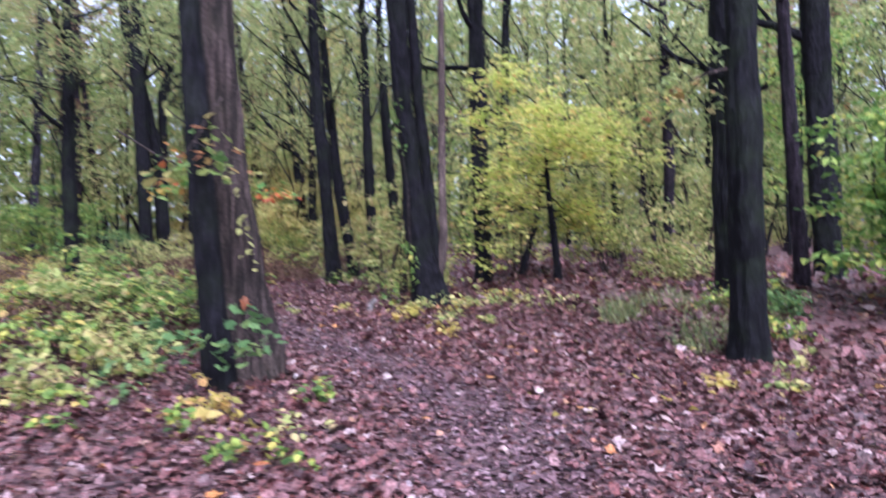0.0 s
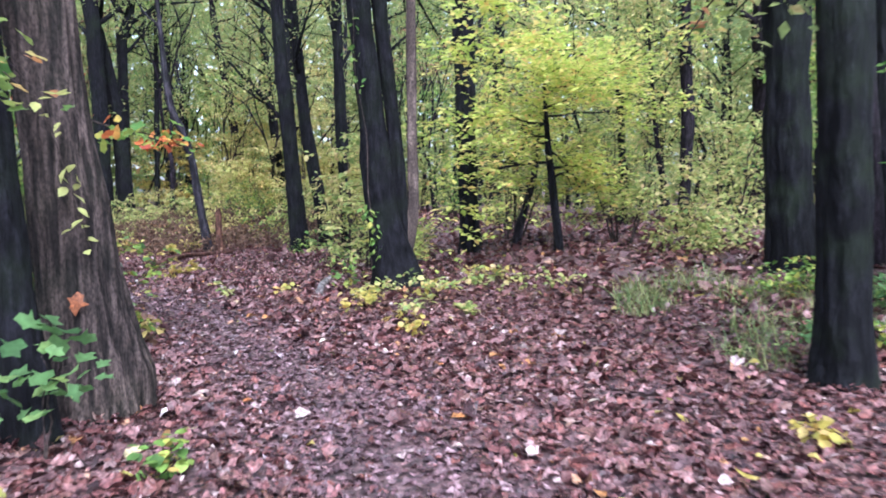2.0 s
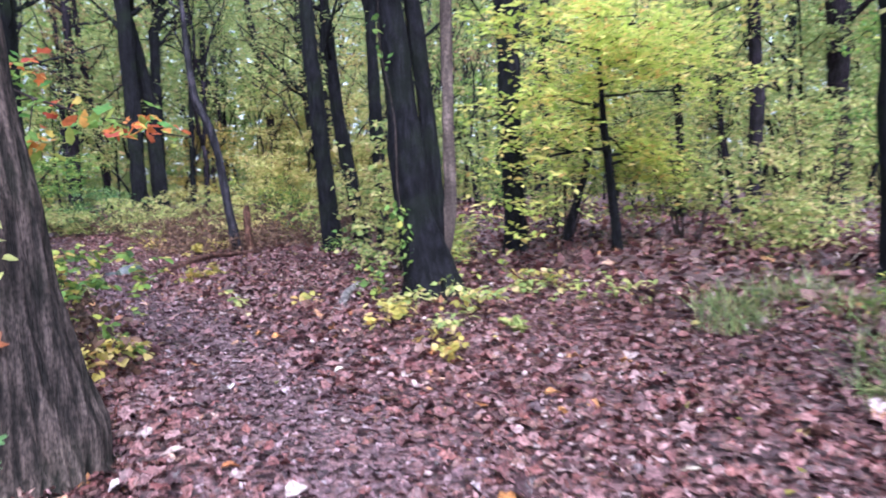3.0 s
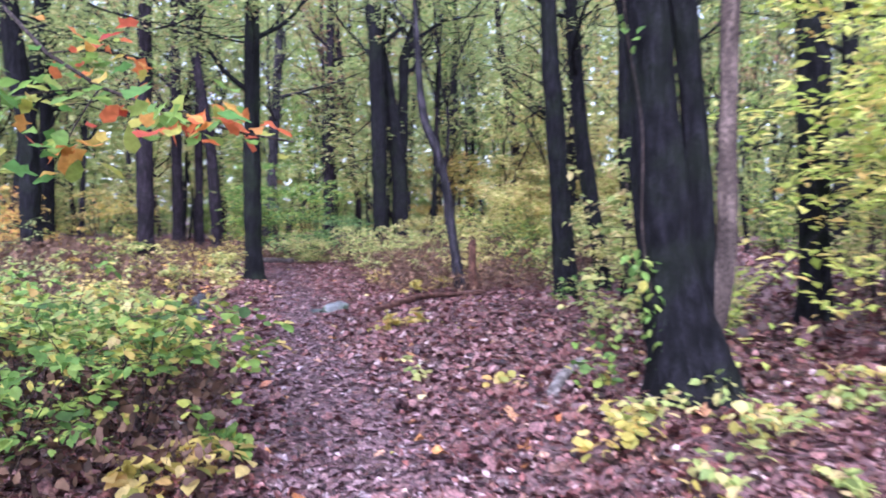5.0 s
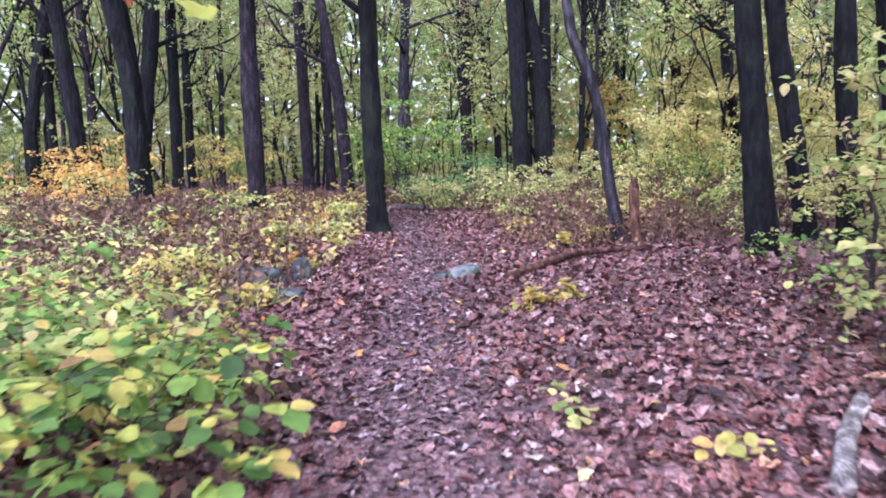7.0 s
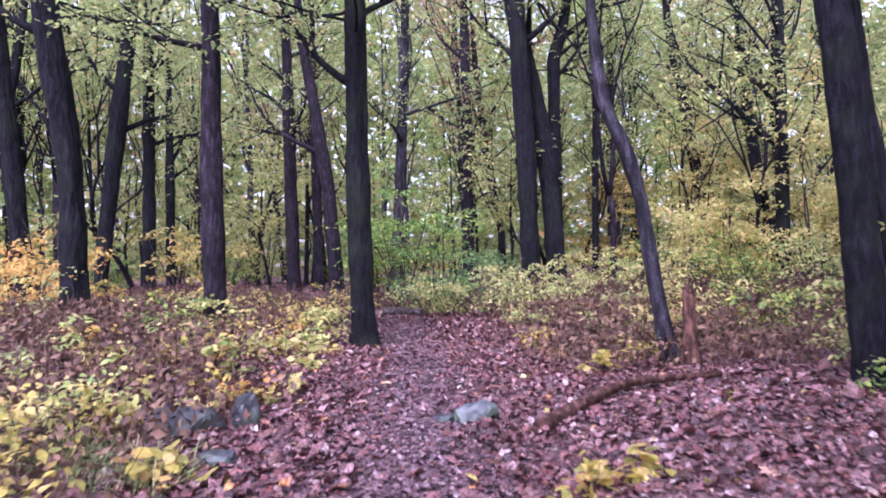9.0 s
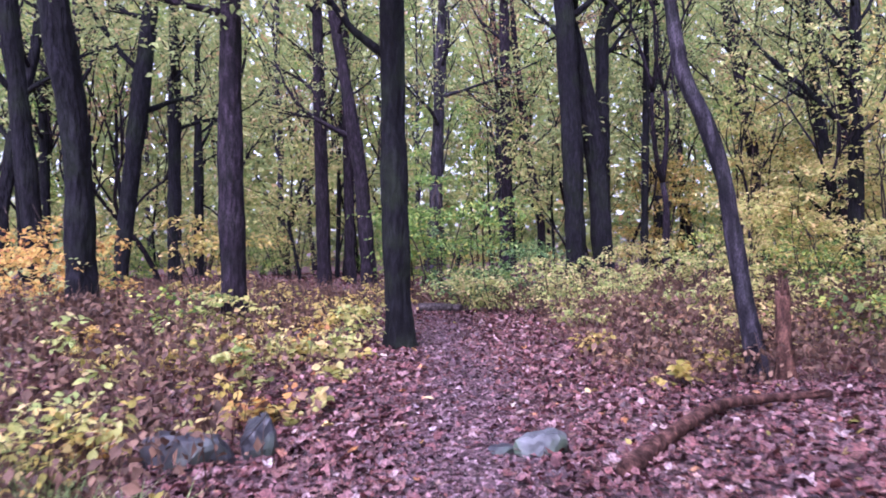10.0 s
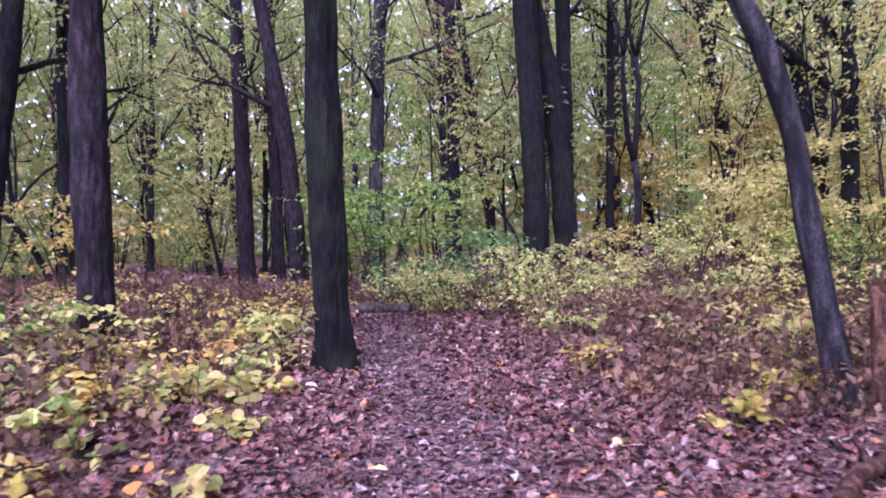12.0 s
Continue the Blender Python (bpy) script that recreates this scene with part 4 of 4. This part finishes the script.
# bank of nettles and brambles beside the path
for x, y, h, w, m, s in ((3.05, 10.1, 0.85, 1.4, LEAF_BRAMBLE, 1), (2.5, 9.6, 0.8, 1.4, LEAF_GREEN, 2), (2.3, 10.9, 0.9, 1.5, LEAF_BRAMBLE, 3), (3.1, 11.2, 0.7, 1.2, LEAF_BRAMBLE, 4), (1.6, 9.9, 0.9, 1.5, LEAF_YELLOWGREEN, 5), (2.7, 12.2, 0.6, 1.3, LEAF_BRAMBLE, 6), (1.7, 12.0, 0.8, 1.5, LEAF_GREEN, 7)):
    shrub(x, y, h, w, m, "tangled bramble of green and yellow leaves", 9, 27, 18, 0.07, 0.12, 0.5, 0.5, seed=s, name="bramble", shape=ROUND if s % 2 else OVAL, turn=0.33, category="bramble", group="brambles by the path", thick=0.008)
for k, (x, y) in enumerate(((0.9, 7.2), (0.2, 8.0), (1.2, 8.6), (-0.4, 7.0), (0.4, 9.6), (-0.9, 8.9), (1.6, 7.9), (-0.2, 10.8), (-1.6, 7.8), (1.9, 8.8))):
    shrub(x, y, 0.45 + 0.1 * (k % 4), 1.2, (LEAF_YELLOWGREEN, LEAF_BRAMBLE, LEAF_BRAMBLE)[k % 3], "low green and yellow undergrowth under the trees", 7, 26, 24, 0.085, 0.16, 0.5, seed=k, name="undergrowth_plant", shape=OVAL, category="plant", group="low undergrowth")


def sprig(x, y, h, w, mat, label, n, size, seed, group):
    """A seedling: a bent stem and broad leaves on short stalks."""
    return shrub(x, y, h, w, mat, label, 3, n, 9, size, 0.05, 0.5, 0.35, seed, TWIG, "seedling", ROUND if seed % 2 else OVAL, "seedling", group, 0.006)


r_ = random.Random(5)
for k in range(13):
    x, y = 1.5 + r_.uniform(0, 1.7), 17.4 + r_.uniform(0, 4.0)
    sprig(x, y, r_.uniform(0.15, 0.4), 0.5, (LEAF_YELLOW, LEAF_PALE)[k % 2], "seedling with broad yellow leaves in brown litter", 8, 0.095, k + 60, "broad yellow seedlings")
for k in range(14):
    x, y = 5.9 + r_.uniform(0, 2.3), 8.0 + r_.uniform(0, 1.7)
    sprig(x, y, r_.uniform(0.15, 0.38), 0.5, (LEAF_YELLOW, LEAF_YELLOWGREEN, LEAF_YELLOWGREEN)[k % 3], "yellow-leaved seedling near the foot of a trunk", 6, 0.07, k, "seedlings round a trunk")
for k in range(36):
    x, y = 0.2 + r_.uniform(0, 2.9), 13.6 + r_.uniform(0, 8.0)
    if off_path(x, y) > 1.2 and not (x > 2.0 and 15.0 < y < 17.6):
        sprig(x, y, r_.uniform(0.2, 0.62), 0.6, (LEAF_YELLOW, LEAF_YELLOWGREEN, LEAF_PALE, LEAF_ORANGE)[k % 4], "yellow-leaved seedling on the leafy bank", 10, 0.08, k, "seedlings on the bank")
for k in range(30):
    x, y = 6.0 + r_.uniform(0, 4.0), 19.5 + r_.uniform(0, 5.0)
    if off_path(x, y) > 1.9:
        sprig(x, y, r_.uniform(0.2, 0.55), 0.5, (LEAF_YELLOW, LEAF_YELLOWGREEN, LEAF_RUSSET)[k % 3], "pale-leaved seedling in withered growth", 9, 0.08, k, "seedlings in withered growth")
for x, y, m, s in ((3.0, 8.7, LEAF_YELLOW, 1), (3.36, 9.3, LEAF_YELLOW, 2), (2.95, 8.2, LEAF_YELLOWGREEN, 3), (1.9, 5.6, LEAF_YELLOW, 4), (3.7, 9.9, LEAF_GREEN, 7), (3.55, 9.6, LEAF_YELLOW, 8), (5.75, 15.05, LEAF_YELLOW, 11), (5.5, 14.85, LEAF_YELLOW, 12), (2.85, 15.35, LEAF_YELLOW, 13)):
    sprig(x, y, 0.3, 0.35, m, "seedling with broad pale yellow leaves", 8, 0.11, s, "broad-leaved seedlings")

for x, y, m, s in ((5.2, 11.65, LEAF_YELLOWGREEN, 5), (5.75, 10.7, LEAF_YELLOW, 6)):
    shrub(x, y, 0.22, 0.22, m, "tiny seedling with a few pale leaves in the litter", 1, 3, 6, 0.075, 0.05, 0.4, 0.6, s, TWIG, "seedling", ROUND, "seedling", "tiny seedlings", 0.005)


def withered(name, label, n, inside, seed):
    """Withered stalks and clinging dead leaves standing in the litter."""
    rng = np.random.default_rng(seed)
    x, y = rng.uniform(-5, 13, n), rng.uniform(4, 30, n)
    ok = inside(x, y)
    x, y = x[ok], y[ok]
    n = len(x)
    z = floor_at(x, y)
    v1, f1 = leaves((np.array([(-0.008, 0, 0), (0.008, 0, 0), (0.004, 1, 0.25), (-0.004, 1, 0.25)]), [np.array([(0, 1, 2, 3)])]), np.stack([x, y, z - 0.02], -1), rng.uniform(0.2, 0.65, n), rng.uniform(0, 6.28, n), rng.uniform(0.5, 1.5, n), rng.normal(0, 0.3, n))
    h = rng.uniform(0.03, 0.42, n * 3)
    at = np.stack([np.repeat(x, 3) + rng.normal(0, 0.1, n * 3), np.repeat(y, 3) + rng.normal(0, 0.1, n * 3), np.repeat(z, 3) + h], -1)
    v2, f2 = leaves(SLIM, at, rng.uniform(0.05, 0.12, n * 3), rng.uniform(0, 6.28, n * 3), rng.normal(0, 0.7, n * 3), rng.normal(0, 0.7, n * 3))
    v, f = join([(v1, f1), (v2, f2)])
    return tagged(part(name, v, f, BRACKEN), label, "withered plants", kind="stuff")


withered("withered_undergrowth", "withered brown stalks and dead leaves on the banks", 46000, lambda x, y: (np.random.default_rng(1).uniform(size=x.shape) < np.clip((off_path(x, y) - 1.3) / 1.5, 0, 1)) & (y > 13) & ~((x > 4.5) & (y < 19.4)), 9)


def grass_tuft(x, y, n, h, label, seed):
    rng = np.random.default_rng(seed)
    blade = (np.array([(-0.012, 0, 0), (0.012, 0, 0), (0.01, 0.5, 0.05), (-0.01, 0.5, 0.05), (0.0, 1, -0.22)]), [np.array([(0, 1, 2, 3)]), np.array([(3, 2, 4)])])
    a, d = rng.uniform(0, 6.28, n), 0.35 * np.sqrt(rng.uniform(size=n))
    base = tagged(new("grass_tuft"), label, "grass", "grass tufts")
    v, f = leaves(blade, np.stack([d * np.cos(a), d * np.sin(a), np.full(n, -0.02)], -1), h * rng.uniform(0.5, 1.3, n), rng.uniform(0, 6.28, n), rng.uniform(0.3, 1.3, n), rng.normal(0, 0.2, n))
    part("foliage", v, f, GRASS, base)
    return place(base, x, y)


for k, (x, y) in enumerate(((8.1, 7.0), (8.5, 7.35), (8.9, 7.0), (7.4, 5.3), (8.0, 5.6), (8.5, 5.2), (8.7, 6.2), (9.0, 5.7), (2.3, 15.6), (1.9, 15.9), (2.65, 15.35), (1.4, 16.3))):
    grass_tuft(x, y, 220, 0.34, "soft tuft of pale green woodland grass", k)

for k, (x, y) in enumerate(((9.3, 5.5), (9.6, 5.8), (9.0, 5.1), (8.4, 4.8), (8.0, 5.0), (8.8, 5.9))):
    shrub(x, y, 0.24 + 0.06 * (k % 3), 0.7, (LEAF_BLUEGREEN, LEAF_BRAMBLE)[k % 2], "low green plant at the foot of a black trunk", 6, 18, 18, 0.06, 0.1, 0.5, seed=k, name="undergrowth_plant", shape=OVAL, category="plant", group="plants by the black trunks")
for k, (x, y) in enumerate(((2.34, 6.45), (1.98, 6.7))):
    shrub(x, y, 0.85 - 0.1 * k, 0.5, LEAF_BLUEGREEN, "young maple with deep green leaves at a trunk's foot", 2, 6, 6, 0.13, 0.09, 0.3, 0.65, seed=k, name="seedling", shape=LOBED, category="seedling", group="young maples", thick=0.008)

# leafy seedlings round the start of the walk
for x, y, h, m, s in ((1.61, 4.66, 0.26, LEAF_BRAMBLE, 1), (1.9, 4.42, 0.25, LEAF_BRAMBLE, 2), (2.1, 5.0, 0.22, LEAF_YELLOWGREEN, 4), (2.7, 5.79, 0.3, LEAF_BRAMBLE, 5), (1.91, 6.2, 0.32, LEAF_YELLOW, 7),
                      (1.5, 5.5, 0.3, LEAF_BRAMBLE, 8), (6.13, 4.13, 0.22, LEAF_YELLOW, 9), (6.35, 3.5, 0.22, LEAF_YELLOWGREEN, 11), (6.9, 3.9, 0.3, LEAF_YELLOWGREEN, 12), (0.9, 5.9, 0.45, LEAF_BRAMBLE, 13), (1.4, 6.6, 0.5, LEAF_BLUEGREEN, 14)):
    sprig(x, y, h, 0.45, m, "small leafy seedling in the fallen leaves", 6, 0.066, s, "seedlings near the start")
# yellow growth behind the brambles and beside the rocks
r_ = random.Random(9)
for k in range(13):
    x, y = -0.6 + r_.uniform(0, 3.2), 12.6 + r_.uniform(0, 9.0)
    if off_path(x, y) > 1.7 and not (x > 1.9 and 15.0 < y < 17.8):
        shrub(x, y, r_.uniform(0.4, 0.75), 0.9, (LEAF_YELLOWGREEN, LEAF_PALE, LEAF_BRAMBLE, LEAF_YELLOW)[k % 4], "airy low shrub with pale leaves on the bank", 5, 16, 14, 0.07, 0.14, 0.4, 0.35, seed=k, group="airy low shrubs on the bank", shape=OVAL, thick=0.007)
for k in range(15):
    x, y = -4.2 + r_.uniform(0, 5.2), 16.5 + r_.uniform(0, 7.5)
    if off_path(x, y) > 2.6:
        shrub(x, y, r_.uniform(0.55, 1.05), 1.2, (LEAF_YELLOWGREEN, LEAF_CANOPY, LEAF_PALE, LEAF_BRAMBLE)[k % 4], "airy shrub of pale leaves in withered growth", 5, 18, 18, 0.07, 0.2, 0.3, 0.3, seed=k, group="airy shrubs in withered growth", thick=0.008)
# plants beside the grey stick and round the ivy trunk
for k, (x, y, h, m) in enumerate(((7.33, 12.1, 0.7, LEAF_YELLOWGREEN), (7.6, 12.9, 0.8, LEAF_YELLOWGREEN), (7.9, 13.6, 0.7, LEAF_GREEN), (6.35, 10.2, 0.6, LEAF_BRAMBLE),
                                  (9.0, 17.55, 0.4, LEAF_GREEN), (9.45, 17.5, 0.45, LEAF_YELLOWGREEN), (7.7, 11.3, 0.7, LEAF_YELLOWGREEN))):
    shrub(x, y, h, 0.75, m, "young leafy plant beside the litter path", 4, 12, 8, 0.07, 0.12, 0.4, 0.35, seed=k, name="undergrowth_plant", shape=ROUND if k % 2 else OVAL, category="plant", group="young plants by the ivy trunk", thick=0.007, split=True)
# sprouts at the feet of the two trunks by the path's end
for k, (x, y, h, m) in enumerate(((3.35, 22.2, 0.75, LEAF_PALE), (3.15, 22.45, 0.6, LEAF_YELLOWGREEN), (1.35, 21.4, 0.6, LEAF_YELLOWGREEN), (1.8, 21.35, 0.7, LEAF_PALE), (2.6, 22.5, 0.7, LEAF_YELLOW))):
    shrub(x, y, h, 0.8, m, "sprout with pale yellow leaves at a trunk's foot", 3, 12, 12, 0.085, 0.12, 0.35, 0.4, seed=k, name="sapling", shape=OVAL, category="sapling", group="sprouts at the trunks", thick=0.007, split=True)
# tall shoots standing out of the brambles
for k, (x, y, h) in enumerate(((2.2, 9.7, 1.25), (2.75, 10.7, 1.1), (1.8, 10.6, 1.3), (3.0, 11.6, 0.95), (2.3, 11.8, 1.05))):
    shrub(x, y, h, 0.7, (LEAF_GREEN, LEAF_YELLOWGREEN)[k % 2], "upright leafy shoot among the brambles", 2, 12, 12, 0.08, 0.14, 0.3, 0.45, seed=k, name="sapling", shape=OVAL, category="sapling", group="shoots in the brambles", thick=0.007, split=True)


# withered leaf caught on the ridged bark
v, f = leaves(LOBED, np.zeros((1, 3)), np.array([0.15]), np.zeros(1), np.zeros(1), np.zeros(1), np.array([1.2]))
stuck = tagged(part("leaf", v, f, LEAF_STUCK), "withered orange-brown leaf caught on ridged bark", "leaf")
stuck.matrix_basis = pose(2.66, 7.05, 0.74, 78, 12, 15)

# climber hanging across the pale trunk
rng = np.random.default_rng(8)
climber = tagged(new("climber"), "thin climber with pale yellow leaves across a trunk", "climber")
reach = np.array([(-0.55, 0.05, 1.45), (-0.30, -0.02, 1.25), (-0.02, 0.06, 0.95), (0.10, 0.05, 0.6), (0.20, 0.02, 0.2), (0.26, 0.0, -0.05)])
v, f = tube(reach, np.linspace(0.006, 0.003, 6), 5)
vine_part = part("vine", v, f, TWIG, climber, smooth=True)
for k in range(30):
    u = rng.uniform(0, 5)
    c = np.array([np.interp(u, range(6), reach[:, q]) for q in range(3)]) + rng.normal(0, 0.035, 3)
    v, f = leaves(OVAL, c[None], np.array([rng.uniform(0.06, 0.10)]), np.array([rng.uniform(0, 6.28)]), np.array([rng.normal(-0.6, 0.4)]), np.array([rng.normal(0, 0.4)]))
    part("leaf", v, f, LEAF_YELLOWGREEN, vine_part)
climber.matrix_basis = pose(2.5, 6.98, 1.2)

# withered leaves caught low in the brambles
rng = np.random.default_rng(71)
n = 2800
x, y = rng.uniform(1.1, 3.7, n), rng.uniform(9.0, 12.8, n)
keep = off_path(x, y) > 0.75
x, y = x[keep], y[keep]
n = len(x)
v, f = leaves(OAK_LEAF, np.stack([x, y, floor_at(x, y) + 0.4 * rng.uniform(size=n) ** 1.5], -1), rng.uniform(0.05, 0.11, n), rng.uniform(0, 6.28, n), rng.normal(0, 0.7, n), rng.normal(0, 0.7, n))
tagged(part("caught_leaves", v, f, BRACKEN), "withered brown leaves caught in the brambles", "dead leaves", kind="stuff")

# ivy climbing the leaning trunk
rng = np.random.default_rng(4)
ivy = tagged(new("ivy"), "ivy with pale green leaves climbing a black trunk", "ivy")
s = np.linspace(0, 1, 40)
vine = np.stack([-0.22 - 0.30 * s + 0.03 * np.sin(14 * s), -0.06 + 0.1 * s, 3.4 * s], -1)
v, f = tube(vine, 0.009 * np.linspace(1, 0.5, 40), 6)
part("vine", v, f, TWIG, ivy, smooth=True)
k = np.concatenate([rng.integers(2, 12, 62), rng.integers(28, 38, 18)])
v, f = leaves(OVAL, vine[k] + rng.normal(0, (0.05, 0.05, 0.05), (80, 3)) + np.array([-0.02, -0.03, 0]), rng.uniform(0.05, 0.10, 80), rng.uniform(0, 6.28, 80), rng.normal(-0.6, 0.5, 80), rng.normal(0, 0.4, 80))
part("foliage", v, f, LEAF_GREEN, ivy)
place(ivy, 6.78, 9.9)

# low boughs of turning oak leaves
def oak_bough(x, y, z, line, count, spread, label, seed, side=(), mat=LEAF_TURNING):
    base = tagged(new("oak_bough"), label, "branch", "low oak boughs")
    rng = np.random.default_rng(seed)
    line = np.array(line, dtype=float)
    v, f = tube(line, np.linspace(0.014, 0.004, len(line)), 7)
    branch = part("branch", v, f, TWIG, base, smooth=True)
    runs = [line]
    for k, w in side:
        run = np.array([line[k] + np.array(w) * u + np.array((0, 0, -0.08 * u * u)) for u in np.linspace(0, 1, 6)])
        v, f = tube(run, np.linspace(0.006, 0.002, 6), 5)
        part("twig", v, f, TWIG, branch, smooth=True)
        runs.append(run)
    for k in range(count):
        run = runs[k % len(runs)]
        t = rng.uniform(0.25, 1.0) * (len(run) - 1)
        c = np.array([np.interp(t, range(len(run)), run[:, q]) for q in range(3)]) + np.clip(rng.normal(0, spread), -0.3, 0.3)
        v, f = leaves(LOBED if k % 2 else OAK_LEAF, c[None], np.array([rng.uniform(0.09, 0.16)]), np.array([rng.uniform(0, 6.28)]), np.array([rng.normal(-0.35, 0.35)]), np.array([rng.normal(0, 0.35)]))
        part("leaf", v, f, mat, branch)
    base.matrix_basis = pose(x, y, z)


oak_bough(3.1, 9.4, 2.22, ((-0.8, 1.2, 0.68), (-0.4, 0.6, 0.28), (0.0, 0.0, 0.0), (0.4, -0.35, -0.17), (0.7, -0.55, -0.27), (0.95, -0.65, -0.32)), 165, (0.12, 0.12, 0.06), "low oak bough with orange, red and green leaves", 12,
          ((2, (-0.1, -0.5, -0.35)), (3, (0.15, -0.65, -0.02)), (2, (-0.65, -0.25, -0.1)), (1, (0.5, -0.2, 0.05))))
oak_bough(2.3, 6.75, 2.2, ((0.2, 0.35, 0.6), (0.0, 0.1, 0.4), (-0.2, -0.1, 0.12), (-0.42, -0.2, -0.12), (-0.6, -0.25, -0.3)), 46, (0.1, 0.1, 0.06), "drooping oak twig with green and rusty leaves beside a trunk", 14, ((2, (0.3, -0.3, -0.25)),), LEAF_RUSTY)
oak_bough(6.75, 5.0, 2.95, ((0.4, -0.35, 0.25), (0.1, -0.15, 0.15), (-0.2, 0.05, -0.02), (-0.4, 0.1, -0.2), (-0.55, 0.15, -0.42)), 34, (0.09, 0.09, 0.06), "oak twig with rusty leaves hanging before a black trunk", 15, (), LEAF_RUSTY)


# ---- stones and dead wood ----
def rock(x, y, size, mat, label, seed, turn=0.0):
    bm = bmesh.new()
    bmesh.ops.create_icosphere(bm, subdivisions=3, radius=1.0)
    rng = random.Random(seed)
    cuts = [Vector((rng.gauss(0, 1), rng.gauss(0, 1), rng.gauss(0.3, 0.8))).normalized() for _ in range(14)]
    for vert in bm.verts:
        d = vert.co.normalized()
        k = 1.0
        for c in cuts:
            q = d.dot(c)
            if q > 0.45:
                k = min(k, 0.5 / q)
        vert.co = d * (k + 0.05 * noise.noise(d * 4))
        vert.co = Vector((vert.co.x * size[0], vert.co.y * size[1], vert.co.z * size[2]))
    me = bpy.data.meshes.new("rock")
    bm.to_mesh(me)
    bm.free()
    me.materials.append(mat)
    ob = tagged(new("rock", me), label, "rock")
    ob.matrix_basis = pose(x, y, float(hill(x, y)) + size[2] * 0.25, 0, 0, turn)
    return ob


rock(2.55, 16.98, (0.42, 0.28, 0.26), SLATE, "dark wet slate rock lying in the leaves", 1, 10)
rock(2.96, 17.15, (0.27, 0.22, 0.30), SLATE, "broken dark slate block beside another rock", 2, 40)
rock(3.05, 15.8, (0.26, 0.2, 0.15), SLATE, "low dark slate rock half buried in leaves", 3, -20)
rock(5.1, 17.3, (0.30, 0.22, 0.24), GREYSTONE, "grey stone with green moss on one face", 4, 30)
rock(4.75, 17.35, (0.2, 0.14, 0.08), SLATE, "flat dark stone half buried in leaves", 5, 0)


def dead_branch(name, pts, r, mat, label, stubs=()):
    base = tagged(new(name), label, "fallen branch")
    p = np.array(pts, dtype=float)
    p[:, 2] += hill(p[:, 0], p[:, 1])
    t = np.linspace(0, len(p) - 1, 24)
    q = np.stack([np.interp(t, range(len(p)), p[:, k]) for k in range(3)], -1)
    for _ in range(2):
        q[1:-1] = 0.25 * q[:-2] + 0.5 * q[1:-1] + 0.25 * q[2:]
    origin = q[0].copy()
    v, f = tube(q - origin, np.interp(t, (0, len(p) - 1), r), 12, 0.022, 0, 3)
    limb_part = part("limb", v, f, mat, base, smooth=True)
    for k, w, length in stubs:
        s = np.array([q[k] - origin + np.array(w) * length * u for u in np.linspace(0, 1, 5)])
        v, f = tube(s, r[0] * 0.45 * np.linspace(1, 0.3, 5), 7, 0.05)
        part("twig", v, f, mat, limb_part, smooth=True)
    base.matrix_basis = pose(*origin)
    return base


dead_branch("fallen_branch", [(5.5, 16.6, 0.07), (5.9, 17.2, 0.09), (6.4, 17.8, 0.13), (6.75, 18.2, 0.12), (7.2, 18.45, 0.09), (7.9, 18.6, 0.08)], (0.07, 0.035), DEADWOOD, "crooked brown fallen branch on the leaves", ((15, (0.3, 0.8, 0.25), 0.4), (20, (0.8, 0.1, 0.1), 0.5)))
dead_branch("fallen_log", [(3.85, 27.4, 0.07), (4.3, 27.35, 0.08), (4.75, 27.15, 0.07)], (0.10, 0.085), GREYWOOD, "short grey log lying across the path's end")
dead_branch("fallen_stick", [(6.0, 10.4, 0.03), (6.25, 10.8, 0.06), (6.6, 11.25, 0.06)], (0.05, 0.038), STICKWOOD, "thick grey stick among leaves beside the path", ((16, (0.6, 0.2, 0.3), 0.18),))

# snapped stump
stump = tagged(new("tree_stump"), "snapped reddish-brown stump beside a bent tree", "stump")
sp = np.stack([0.01 * np.sin(np.linspace(0, 4, 14)), np.zeros(14), np.linspace(-0.05, 0.98, 14)], -1)
v, f = tube(sp, np.interp(sp[:, 2], (0, 0.2, 1), (0.105, 0.085, 0.075)), 16, 0.06, 0.35, 8)
stump_part = part("trunk", v, f, STUMPWOOD, stump, smooth=True)
for k in range(6):
    a = k * 1.05
    c = np.array([math.cos(a) * 0.05, math.sin(a) * 0.05, 0.93])
    v, f = tube(np.array([c, c + (0, 0, 0.08), c + (0.01, 0, 0.10 + 0.06 * (k % 3))]), (0.03, 0.018, 0.003), 6)
    part("splinter", v, f, STUMPWOOD, stump_part)
place(stump, 8.0, 19.75)


# single leaves lying loose beside the path
loose = []
for shape in (LOBED, OAK_LEAF, OVAL):
    for curl in (0.7, 2.2):
        v, f = leaves(shape, np.zeros((1, 3)), np.array([0.125]), np.zeros(1), np.zeros(1), np.zeros(1), np.array([curl]))
        ob = part("leaf", v - np.array([0, 0.06, 0]), f, FALLEN_ONE, ground)
        loose.append(ob)
rng = np.random.default_rng(40)
count = 0
while count < 300:
    x, y = rng.uniform(0, 7), rng.uniform(2, 22)
    if not 0.25 < float(off_path(x, y)) < 1.7:
        continue
    k = count % 6
    ob = loose[k] if count < 6 else new("leaf", loose[k].data)
    ob.parent = ground
    ob.matrix_basis = pose(x, y, float(floor_at(x, y)) + rng.uniform(0.035, 0.055), rng.normal(0, 14), rng.normal(0, 14), rng.uniform(0, 360)) @ Matrix.Scale(rng.uniform(0.7, 1.2), 4)
    count += 1
